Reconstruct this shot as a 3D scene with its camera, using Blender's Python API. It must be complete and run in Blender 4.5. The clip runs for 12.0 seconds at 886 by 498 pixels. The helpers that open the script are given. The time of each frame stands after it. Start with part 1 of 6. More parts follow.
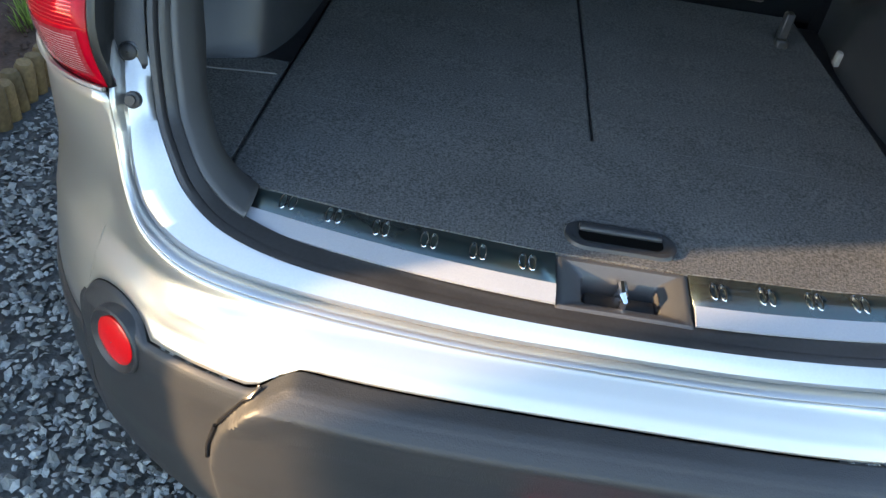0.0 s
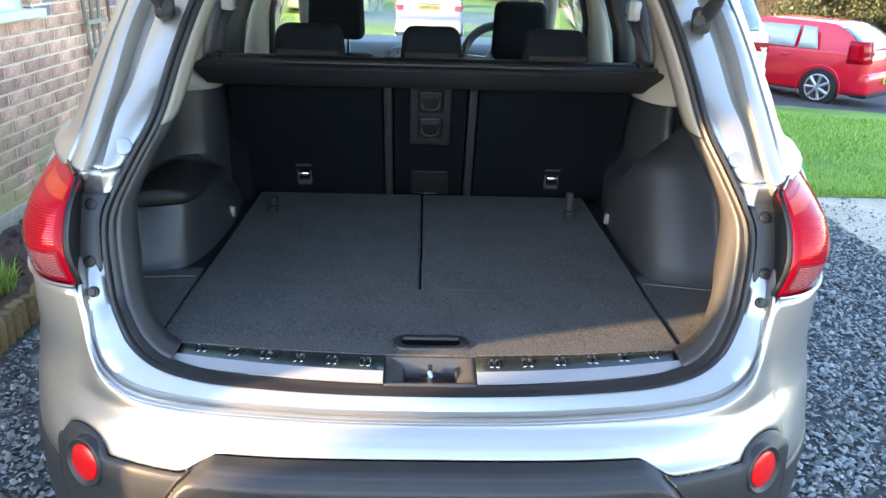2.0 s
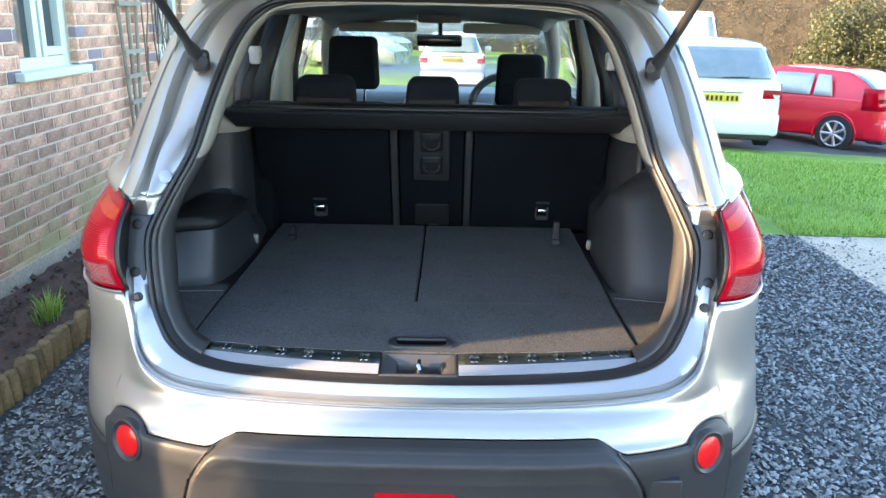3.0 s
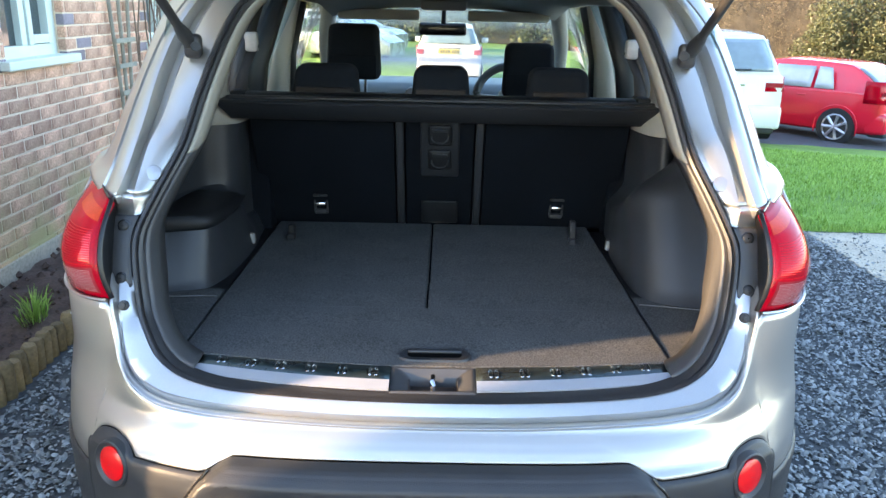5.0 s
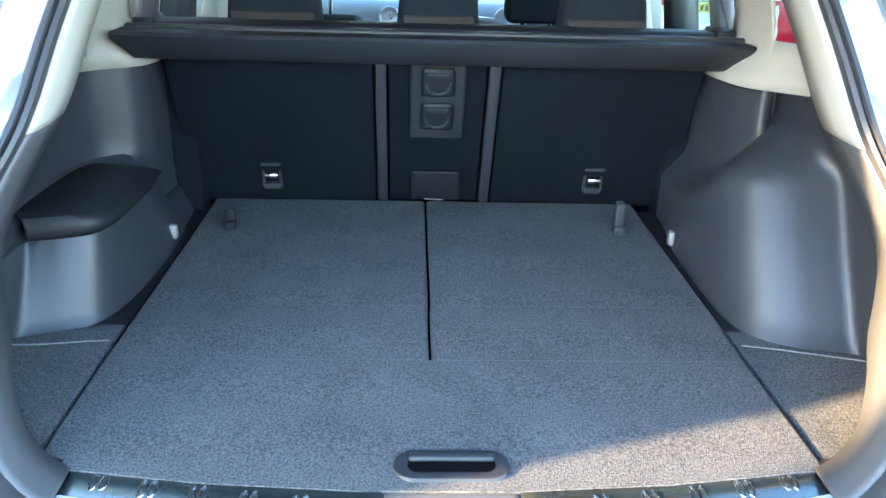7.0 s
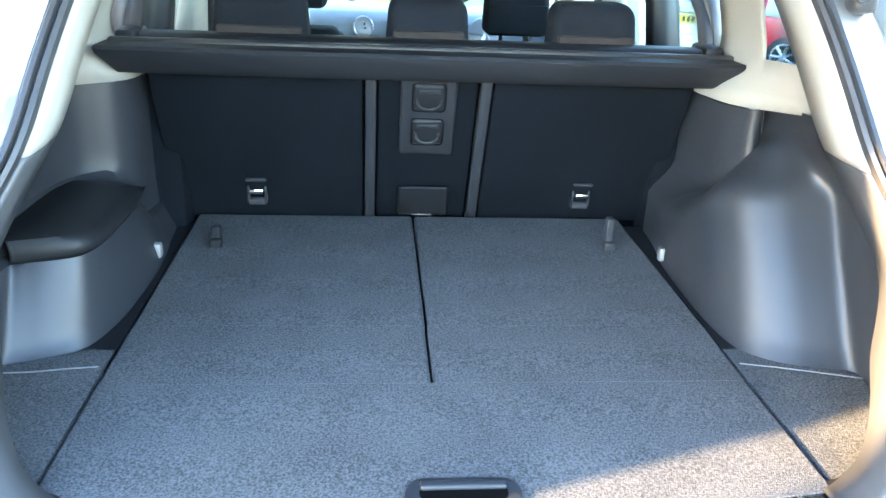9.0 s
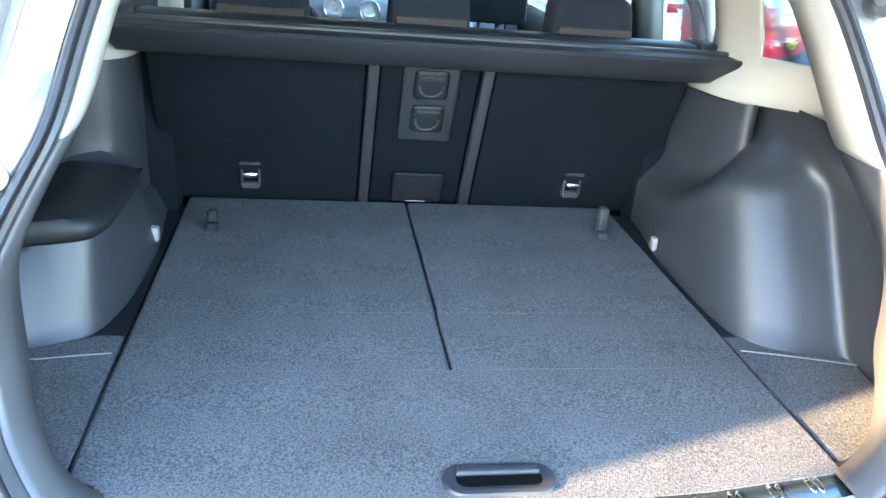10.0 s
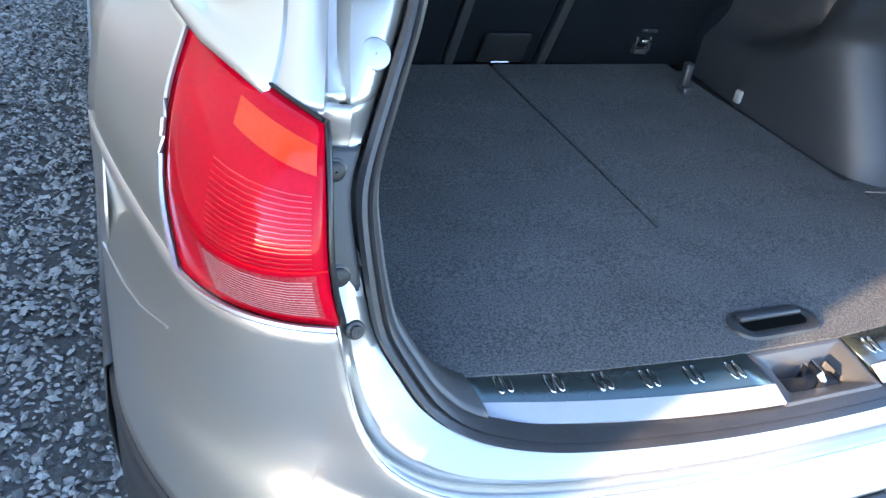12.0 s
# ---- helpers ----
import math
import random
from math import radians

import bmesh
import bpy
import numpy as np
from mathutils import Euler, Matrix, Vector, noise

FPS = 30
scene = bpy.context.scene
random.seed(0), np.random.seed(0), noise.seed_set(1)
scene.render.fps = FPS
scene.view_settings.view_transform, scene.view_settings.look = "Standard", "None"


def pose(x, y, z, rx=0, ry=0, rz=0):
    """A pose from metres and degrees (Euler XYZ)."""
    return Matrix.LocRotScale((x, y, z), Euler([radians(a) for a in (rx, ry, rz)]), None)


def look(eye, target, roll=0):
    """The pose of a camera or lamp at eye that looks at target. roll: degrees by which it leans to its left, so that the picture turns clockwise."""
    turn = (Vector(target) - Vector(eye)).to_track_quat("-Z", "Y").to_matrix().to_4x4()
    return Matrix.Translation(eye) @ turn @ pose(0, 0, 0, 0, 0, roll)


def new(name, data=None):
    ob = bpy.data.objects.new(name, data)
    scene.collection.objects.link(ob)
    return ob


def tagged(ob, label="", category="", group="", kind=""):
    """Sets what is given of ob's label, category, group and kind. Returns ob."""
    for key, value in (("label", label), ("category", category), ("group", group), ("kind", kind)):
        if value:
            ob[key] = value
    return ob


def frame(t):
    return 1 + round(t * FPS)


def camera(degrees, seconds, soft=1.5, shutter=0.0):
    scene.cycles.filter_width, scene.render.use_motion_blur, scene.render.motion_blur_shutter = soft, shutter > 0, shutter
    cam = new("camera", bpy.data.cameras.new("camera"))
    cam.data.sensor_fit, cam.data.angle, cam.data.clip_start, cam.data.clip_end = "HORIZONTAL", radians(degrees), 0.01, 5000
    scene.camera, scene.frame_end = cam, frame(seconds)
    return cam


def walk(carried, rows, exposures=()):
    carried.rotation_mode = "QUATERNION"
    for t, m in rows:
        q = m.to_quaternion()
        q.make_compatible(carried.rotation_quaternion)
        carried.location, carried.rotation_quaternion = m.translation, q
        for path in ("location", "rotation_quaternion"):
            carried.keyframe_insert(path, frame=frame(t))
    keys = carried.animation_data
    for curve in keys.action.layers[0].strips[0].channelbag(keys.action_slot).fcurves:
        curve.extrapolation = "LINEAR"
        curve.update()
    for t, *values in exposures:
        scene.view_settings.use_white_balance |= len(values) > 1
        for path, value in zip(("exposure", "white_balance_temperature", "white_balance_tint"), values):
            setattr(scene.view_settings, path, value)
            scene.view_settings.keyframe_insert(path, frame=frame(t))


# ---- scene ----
cam = camera(58.6, 12.0)
PATH = [
    (0, (-0.244, -0.792, 1.39), (-0.23, 0.801, 0.182), 9.4),
    (0.5, (-0.09, -0.863, 1.427), (0.011, 0.813, 0.34), 6.6),
    (0.7, (0.009, -0.9, 1.444), (0.078, 0.79, 0.373), 5.1),
    (1, (0.006, -1.008, 1.464), (0.112, 0.736, 0.49), 5.2),
    (1.5, (-0.033, -1.182, 1.483), (0.041, 0.644, 0.672), 2.8),
    (2, (-0.025, -1.339, 1.51), (0.035, 0.537, 0.819), 1.7),
    (2.5, (0.035, -1.499, 1.522), (0.06, 0.403, 0.906), 1.6),
    (3, (0.058, -1.627, 1.528), (0.048, 0.289, 0.953), 1.0),
    (3.2, (0.055, -1.663, 1.528), (0.040, 0.257, 0.959), 0.9),
    (4.8, (0.01, -1.567, 1.508), (0.017, 0.342, 0.912), 0.8),
    (5, (0.012, -1.467, 1.505), (0.016, 0.443, 0.912), 1.2),
    (5.5, (0.013, -1.306, 1.505), (-0.008, 0.598, 0.891), 2.3),
    (6, (-0.031, -1.117, 1.477), (-0.028, 0.774, 0.825), 2.2),
    (6.5, (-0.074, -0.938, 1.474), (-0.007, 0.929, 0.76), 1.6),
    (7, (-0.059, -0.758, 1.456), (0.028, 1.081, 0.674), 1.8),
    (7.5, (-0.047, -0.668, 1.459), (0.048, 1.165, 0.666), 2.0),
    (7.7, (-0.062, -0.67, 1.47), (0.048, 1.166, 0.685), 2.0),
    (9.3, (-0.155, -0.742, 1.47), (0.068, 1.093, 0.707), 3.5),
    (9.5, (-0.184, -0.747, 1.46), (0.073, 1.082, 0.693), 4.2),
    (10, (-0.257, -0.718, 1.47), (0.083, 1.087, 0.678), 5.3),
    (10.5, (-0.379, -0.627, 1.464), (0.015, 1.152, 0.64), 5.5),
    (11, (-0.509, -0.576, 1.463), (-0.097, 1.179, 0.597), 5.1),
    (11.5, (-0.697, -0.575, 1.443), (-0.129, 1.086, 0.486), 7.5),
    (12, (-0.866, -0.555, 1.419), (-0.126, 0.97, 0.357), 8.9),
]
EXPOSURES = [(0, 3.0, 7400, 14), (1.5, 3.3, 7500, 20), (2.5, 3.25, 7400, 18), (5.5, 3.15, 7300, 18), (6.5, 4.0, 6900, 14), (7.0, 4.75, 6700, 12), (7.5, 5.15, 6800, 12), (9.5, 5.15, 6800, 14), (11, 5.0, 6650, 16), (12, 3.8, 6500, 18)]
walk(cam, [(t, look(eye, target, roll)) for t, eye, target, roll in PATH], EXPOSURES)

# ---- world, sun and exposure ----
SUN_EL, SUN_AZ = 12.0, math.atan2(0.31, 1.0)
world = bpy.data.worlds.new("sky")
scene.world = world
world.use_nodes = True
wn = world.node_tree
bg = wn.nodes["Background"]
sky = wn.nodes.new("ShaderNodeTexSky")
sky.sky_type = "NISHITA"
sky.sun_disc = False
sky.sun_elevation = radians(SUN_EL)
sun_from = Vector((-math.cos(SUN_AZ), -math.sin(SUN_AZ), 0))
sky.sun_rotation = math.atan2(sun_from.x, sun_from.y)
sky.air_density, sky.dust_density, sky.ozone_density = 1.0, 0.4, 2.5
wn.links.new(sky.outputs[0], bg.inputs[0])
bg.inputs[1].default_value = 0.15
sun = new("sun", bpy.data.lights.new("sun", "SUN"))
sun.data.energy, sun.data.angle, sun.data.color = 2.7, radians(0.6), (1.0, 0.72, 0.42)
far_sun = sun_from * 30 + Vector((0, 0, 30 * math.tan(radians(SUN_EL))))
sun.matrix_world = look(far_sun, (0, 0, 0))


# ---- materials ----
def material(name, color, rough=0.6, metal=0.0, vary=0.12, scale=6.0, fine=60.0, bump=0.0, coat=0.0, spread=None, bump_scale=None,
             transmission=0.0, random_tint=0.0, sheen=0.0, rough_vary=0.08, fine_weight=0.5, spec=0.5):
    """A surface with colour variation at two scales, roughness variation and fine relief."""
    m = bpy.data.materials.new(name)
    m.use_nodes = True
    nt = m.node_tree
    b = nt.nodes["Principled BSDF"]
    b.inputs["Metallic"].default_value = metal
    b.inputs["Coat Weight"].default_value = coat
    b.inputs["Coat Roughness"].default_value = 0.06
    b.inputs["Transmission Weight"].default_value = transmission
    b.inputs["Sheen Weight"].default_value = sheen
    b.inputs["Specular IOR Level"].default_value = spec
    tc = nt.nodes.new("ShaderNodeTexCoord")
    big = nt.nodes.new("ShaderNodeTexNoise")
    big.inputs["Scale"].default_value, big.inputs["Detail"].default_value = scale, 4
    small = nt.nodes.new("ShaderNodeTexNoise")
    small.inputs["Scale"].default_value, small.inputs["Detail"].default_value = fine, 3
    add = nt.nodes.new("ShaderNodeMath")
    add.operation = "MULTIPLY_ADD"
    add.inputs[1].default_value = 1.0 - fine_weight
    half = nt.nodes.new("ShaderNodeMath")
    half.operation = "MULTIPLY"
    half.inputs[1].default_value = fine_weight
    ramp = nt.nodes.new("ShaderNodeValToRGB")
    lo = [max(0.0, c * (1 - vary)) for c in color]
    hi = [min(1.0, c * (1 + vary)) for c in color] if spread is None else spread
    ramp.color_ramp.elements[0].position, ramp.color_ramp.elements[0].color = 0.36, (*lo, 1)
    ramp.color_ramp.elements[1].position, ramp.color_ramp.elements[1].color = 0.64, (*hi, 1)
    for n in (big, small):
        nt.links.new(tc.outputs["Object"], n.inputs["Vector"])
    nt.links.new(small.outputs[0], half.inputs[0])
    nt.links.new(big.outputs[0], add.inputs[0])
    nt.links.new(half.outputs[0], add.inputs[2])
    nt.links.new(add.outputs[0], ramp.inputs[0])
    out = ramp.outputs[0]
    if random_tint:
        info = nt.nodes.new("ShaderNodeObjectInfo")
        hsv = nt.nodes.new("ShaderNodeHueSaturation")
        rng = nt.nodes.new("ShaderNodeMapRange")
        rng.inputs[3].default_value, rng.inputs[4].default_value = 1 - random_tint, 1 + random_tint
        nt.links.new(info.outputs["Random"], rng.inputs[0])
        nt.links.new(rng.outputs[0], hsv.inputs["Value"])
        nt.links.new(out, hsv.inputs["Color"])
        out = hsv.outputs[0]
    nt.links.new(out, b.inputs["Base Color"])
    rr = nt.nodes.new("ShaderNodeMapRange")
    rr.inputs[3].default_value, rr.inputs[4].default_value = max(0.02, rough - rough_vary), min(1, rough + rough_vary)
    nt.links.new(big.outputs[0], rr.inputs[0])
    nt.links.new(rr.outputs[0], b.inputs["Roughness"])
    if bump:
        bp = nt.nodes.new("ShaderNodeBump")
        bp.inputs["Strength"].default_value, bp.inputs["Distance"].default_value = bump, 0.004
        src = small
        if bump_scale:
            src = nt.nodes.new("ShaderNodeTexNoise")
            src.inputs["Scale"].default_value, src.inputs["Detail"].default_value = bump_scale, 2
            nt.links.new(tc.outputs["Object"], src.inputs["Vector"])
        nt.links.new(src.outputs[0], bp.inputs["Height"])
        nt.links.new(bp.outputs[0], b.inputs["Normal"])
    return m


def island_tint(m, dark, light):
    """Colour picked piece by piece for joined small pieces."""
    nt = m.node_tree
    geo = nt.nodes.new("ShaderNodeNewGeometry")
    ramp = nt.nodes.new("ShaderNodeValToRGB")
    ramp.color_ramp.elements[0].color, ramp.color_ramp.elements[1].color = (*dark, 1), (*light, 1)
    nt.links.new(geo.outputs["Random Per Island"], ramp.inputs[0])
    nt.links.new(ramp.outputs[0], nt.nodes["Principled BSDF"].inputs["Base Color"])
    return m


def algae(m):
    """Patchy yellow-green growth on the damp lower courses."""
    nt = m.node_tree
    b = nt.nodes["Principled BSDF"]
    src = b.inputs["Base Color"].links[0].from_socket
    geo = nt.nodes.new("ShaderNodeNewGeometry")
    sep = nt.nodes.new("ShaderNodeSeparateXYZ")
    low_ = nt.nodes.new("ShaderNodeMapRange")
    low_.inputs[1].default_value, low_.inputs[2].default_value, low_.inputs[3].default_value, low_.inputs[4].default_value = 0.75, 0.15, 0.0, 0.9
    patch_ = nt.nodes.new("ShaderNodeTexNoise")
    patch_.inputs["Scale"].default_value, patch_.inputs["Detail"].default_value = 2.2, 6
    sharp = nt.nodes.new("ShaderNodeMapRange")
    sharp.inputs[1].default_value, sharp.inputs[2].default_value = 0.38, 0.62
    mul = nt.nodes.new("ShaderNodeMath")
    mul.operation = "MULTIPLY"
    mixer = nt.nodes.new("ShaderNodeMix")
    mixer.data_type = "RGBA"
    mixer.inputs[7].default_value = (0.46, 0.42, 0.20, 1)
    for a, c in ((geo.outputs["Position"], sep.inputs[0]), (sep.outputs[2], low_.inputs[0]), (geo.outputs["Position"], patch_.inputs["Vector"]), (patch_.outputs[0], sharp.inputs[0]), (low_.outputs[0], mul.inputs[0]), (sharp.outputs[0], mul.inputs[1]), (mul.outputs[0], mixer.inputs[0]), (src, mixer.inputs[6]), (mixer.outputs[2], b.inputs["Base Color"])):
        nt.links.new(a, c)
    return m


SILVER = material("silver_paint", (0.50, 0.49, 0.46), 0.32, 0.78, 0.03, 3, 900, 0.0, coat=0.5)
SILVER_IN = material("silver_inner_paint", (0.46, 0.46, 0.455), 0.30, 0.80, 0.04, 5, 300, 0.0, coat=0.3)
WELT = material("pale_welt", (0.13, 0.135, 0.14), 0.5)
BLACK_TRIM = material("bumper_plastic", (0.026, 0.028, 0.031), 0.46, 0, 0.14, 9, 420, 0.15)
BLACK_GLOSS = material("gloss_black", (0.012, 0.012, 0.013), 0.18, 0, 0.1, 9, 200)
BRACKET = material("bracket_plastic", (0.036, 0.038, 0.042), 0.42, 0, 0.12, 9, 400, 0.1)
REVEAL = material("reveal_plastic", (0.070, 0.071, 0.074), 0.42, 0, 0.10, 8, 700, 0.12, bump_scale=900)
RUBBER = material("rubber_seal", (0.030, 0.030, 0.032), 0.42, 0, 0.2, 12, 200)
GREY_TRIM = material("grey_boot_plastic", (0.030, 0.033, 0.038), 0.36, 0, 0.10, 8, 700, 0.12, bump_scale=900, spec=0.45)
DARK_TRIM = material("dark_boot_plastic", (0.013, 0.014, 0.016), 0.48, 0, 0.1, 8, 600, 0.12, bump_scale=900, spec=0.3)
LATCH_PLASTIC = material("latch_plastic", (0.050, 0.052, 0.056), 0.34, 0, 0.1, 8, 500, 0.1)
CARPET = material("boot_carpet", (0.067, 0.070, 0.073), 0.95, 0, 0.35, 9, 290, 0.6, spread=(0.128, 0.132, 0.136), bump_scale=520, sheen=0.0, fine_weight=0.84, spec=0.2)
# near-black for the painted shade of the handle's recess
WELL_SHADE = material("well_shade", (0.003, 0.003, 0.003), 0.9, spec=0.05)
SEAT_BACKING = material("seat_backing_felt", (0.0055, 0.0076, 0.0107), 0.95, 0, 0.25, 5, 300, 0.4, bump_scale=600, spec=0.1)
SEAT_STRIP = material("seat_edge_plastic", (0.026, 0.028, 0.032), 0.45, 0, 0.1, 8, 500, 0.1)
SEAT_CLOTH = material("seat_cloth", (0.014, 0.017, 0.022), 0.92, 0, 0.2, 8, 400, 0.5, bump_scale=700, spec=0.15)
SEAT_INSET = material("seat_cloth_warm", (0.034, 0.027, 0.024), 0.92, 0, 0.2, 8, 400, 0.5, bump_scale=700)
COVER_BAR = material("load_cover_bar", (0.020, 0.022, 0.026), 0.55, 0, 0.12, 9, 500, 0.2, spec=0.35)
COVER_VINYL = material("load_cover_vinyl", (0.008, 0.009, 0.011), 0.5, 0, 0.12, 9, 500, 0.2, spec=0.35)
CREAM = material("cream_trim", (0.38, 0.36, 0.31), 0.62, 0, 0.05, 6, 500, 0.1)
HEADLINER = material("headliner_cloth", (0.36, 0.37, 0.345), 0.9, 0, 0.05, 6, 500, 0.2)
CHROME_STRIP = material("brushed_sill_plate", (0.33, 0.355, 0.40), 0.55, 0.25, 0.06, 4, 500, 0.05)
CHROME = material("chrome", (0.8, 0.8, 0.82), 0.12, 1.0, 0.03, 9, 90)
PLATE_DARK = material("dark_steel_plate", (0.10, 0.12, 0.125), 0.28, 0.8, 0.15, 6, 90, spread=(0.07, 0.11, 0.11))
RED_REFLECTOR = material("red_reflector", (0.75, 0.004, 0.008), 0.22, 0, 0.08, 40, 500, 0.1, coat=0.2)
RED_LENS = material("red_lamp_lens", (0.48, 0.0009, 0.013), 0.08, 0, 0.10, 14, 200, 0.0, coat=0.0, rough_vary=0.02, spec=0.20)
ORANGE_LENS = material("amber_lamp_lens", (0.62, 0.042, 0.014), 0.08, 0, 0.12, 30, 200, 0.0, coat=0.0, rough_vary=0.03, spec=0.35)
CLEAR_LENS = material("pale_lamp_lens", (0.34, 0.010, 0.018), 0.10, 0, 0.2, 30, 300, 0.0, coat=0.0, rough_vary=0.03, spread=(0.46, 0.045, 0.055), spec=0.4)
RED_RIB = material("red_lamp_rib", (0.85, 0.05, 0.06), 0.10, 0.75, 0.15, 40, 300, 0.0, rough_vary=0.03)
PALE_RIB = material("pale_lamp_rib", (0.58, 0.26, 0.26), 0.12, 0.0, 0.2, 40, 300, 0.0, coat=0.3, rough_vary=0.03)
LAMP_HOUSING = material("lamp_housing_plastic", (0.012, 0.012, 0.013), 0.32, 0, 0.15, 12, 300, 0.05)
BOLT = material("bolt_plastic", (0.016, 0.016, 0.017), 0.45)
DASH = material("dashboard_plastic", (0.20, 0.24, 0.28), 0.45, 0, 0.08, 6, 500, 0.1)
TYRE = material("tyre_rubber", (0.020, 0.020, 0.021), 0.8, 0, 0.2, 12, 200, 0.3)
ALLOY = material("alloy_wheel", (0.55, 0.56, 0.58), 0.3, 0.85, 0.05, 8, 200)
WHITE_PAINT = material("white_car_paint", (0.78, 0.78, 0.76), 0.25, 0, 0.02, 3, 200, coat=0.7)
RED_PAINT = material("red_car_paint", (0.82, 0.012, 0.035), 0.22, 0, 0.05, 3, 200, coat=0.9)
SILVER_BLUE = material("pale_silver_paint", (0.48, 0.52, 0.55), 0.28, 0.6, 0.03, 3, 200, coat=0.6)
YELLOW_PLATE = material("yellow_plate", (0.80, 0.62, 0.04), 0.4, 0, 0.04, 9, 90)
INK = material("plate_ink", (0.02, 0.02, 0.02), 0.5, 0, 0.1, 9, 90)
BRICK = algae(material("red_brick", (0.53, 0.245, 0.16), 0.9, 0, 0.30, 11, 90, 0.8, spread=(0.80, 0.49, 0.335), random_tint=0.28))
BLUE_BRICK = material("blue_brick", (0.24, 0.20, 0.22), 0.8, 0, 0.2, 9, 90, 0.6, random_tint=0.2)
MORTAR = algae(material("mortar", (0.78, 0.61, 0.45), 0.95, 0, 0.15, 5, 120, 0.8))
CONCRETE = material("concrete", (0.50, 0.43, 0.33), 0.92, 0, 0.25, 2.2, 60, 0.6)
UPVC = material("pale_green_frame_paint", (0.64, 0.72, 0.64), 0.4, 0, 0.05, 5, 200)
TIMBER = material("weathered_timber", (0.30, 0.29, 0.23), 0.85, 0, 0.2, 6, 70, 0.6, random_tint=0.12)
LOG = material("log_bark", (0.20, 0.145, 0.075), 0.9, 0, 0.3, 9, 60, 0.9, random_tint=0.25)
SOIL = material("garden_soil", (0.085, 0.052, 0.040), 0.97, 0, 0.4, 14, 60, 1.0)
GRAVEL_BED = material("gravel_bed", (0.060, 0.066, 0.068), 0.95, 0, 0.35, 25, 90, 1.0)
STONE = island_tint(material("slate_chips", (0.2, 0.2, 0.2), 0.75, 0, 0.2, 40, 200, 0.4), (0.048, 0.055, 0.057), (0.36, 0.385, 0.385))
LAWN = material("lawn_turf", (0.13, 0.27, 0.03), 0.95, 0, 0.35, 1.3, 60, 1.0, spread=(0.23, 0.40, 0.06))
GRASS = island_tint(material("grass_blades", (0.1, 0.2, 0.04), 0.7), (0.13, 0.27, 0.03), (0.36, 0.56, 0.12))
TARMAC = material("tarmac", (0.075, 0.080, 0.090), 0.95, 0, 0.2, 2, 80, 0.6)
TWIG = material("dry_twig", (0.19, 0.13, 0.09), 0.9, 0, 0.3, 9, 60, 0.5)
LEAF = island_tint(material("hedge_leaf", (0.1, 0.12, 0.04), 0.8), (0.070, 0.062, 0.046), (0.150, 0.128, 0.092))
LEAF_GREEN = island_tint(material("green_leaf", (0.1, 0.14, 0.04), 0.7), (0.07, 0.080, 0.03), (0.24, 0.24, 0.11))
BELT = material("seat_belt_webbing", (0.02, 0.02, 0.022), 0.7, 0, 0.1, 9, 400, 0.3)
HIGHLIGHT_GREY = material("grey_highlight_plastic", (0.22, 0.22, 0.22), 0.4)
PALE_PLASTIC = material("pale_clip_plastic", (0.45, 0.45, 0.44), 0.45)


def glass(name, tint, rough=0.02):
    m = bpy.data.materials.new(name)
    m.use_nodes = True
    nt = m.node_tree
    b = nt.nodes["Principled BSDF"]
    nt.nodes.remove(b)
    out = nt.nodes["Material Output"]
    clear = nt.nodes.new("ShaderNodeBsdfTransparent")
    clear.inputs[0].default_value = (*tint, 1)
    gloss = nt.nodes.new("ShaderNodeBsdfGlossy")
    gloss.inputs["Roughness"].default_value = rough
    face = nt.nodes.new("ShaderNodeLayerWeight")
    face.inputs[0].default_value = 0.5
    steep = nt.nodes.new("ShaderNodeMath")
    steep.operation, steep.inputs[1].default_value = "POWER", 5.0
    fres = nt.nodes.new("ShaderNodeMath")
    fres.operation, fres.inputs[1].default_value, fres.inputs[2].default_value = "MULTIPLY_ADD", 0.9, 0.03
    nt.links.new(face.outputs["Facing"], steep.inputs[0])
    nt.links.new(steep.outputs[0], fres.inputs[0])
    mix = nt.nodes.new("ShaderNodeMixShader")
    for a, c in ((fres.outputs[0], mix.inputs[0]), (clear.outputs[0], mix.inputs[1]), (gloss.outputs[0], mix.inputs[2]), (mix.outputs[0], out.inputs[0])):
        nt.links.new(a, c)
    return m


GLASS = glass("car_glass", (0.86, 0.92, 0.90))
TINTED = glass("tinted_glass", (0.66, 0.74, 0.74))
# opaque pale glass whose colour imitates bright sky mirrored in side windows
PALE_SKY_GLASS = material("pale_sky_window", (0.42, 0.46, 0.47), 0.08, 0, 0.12, 2, 6, coat=0.6, rough_vary=0.03)
DARK_GLASS = material("dark_window", (0.03, 0.045, 0.05), 0.06, 0, 0.1, 3, 50, coat=0.8, rough_vary=0.03)
# opaque blue-grey glass: the reflected sky is put into the base colour
SKY_REFLECTION_GLASS = material("sky_reflection_window", (0.20, 0.28, 0.31), 0.06, 0, 0.10, 1.5, 8, coat=0.8, rough_vary=0.03)


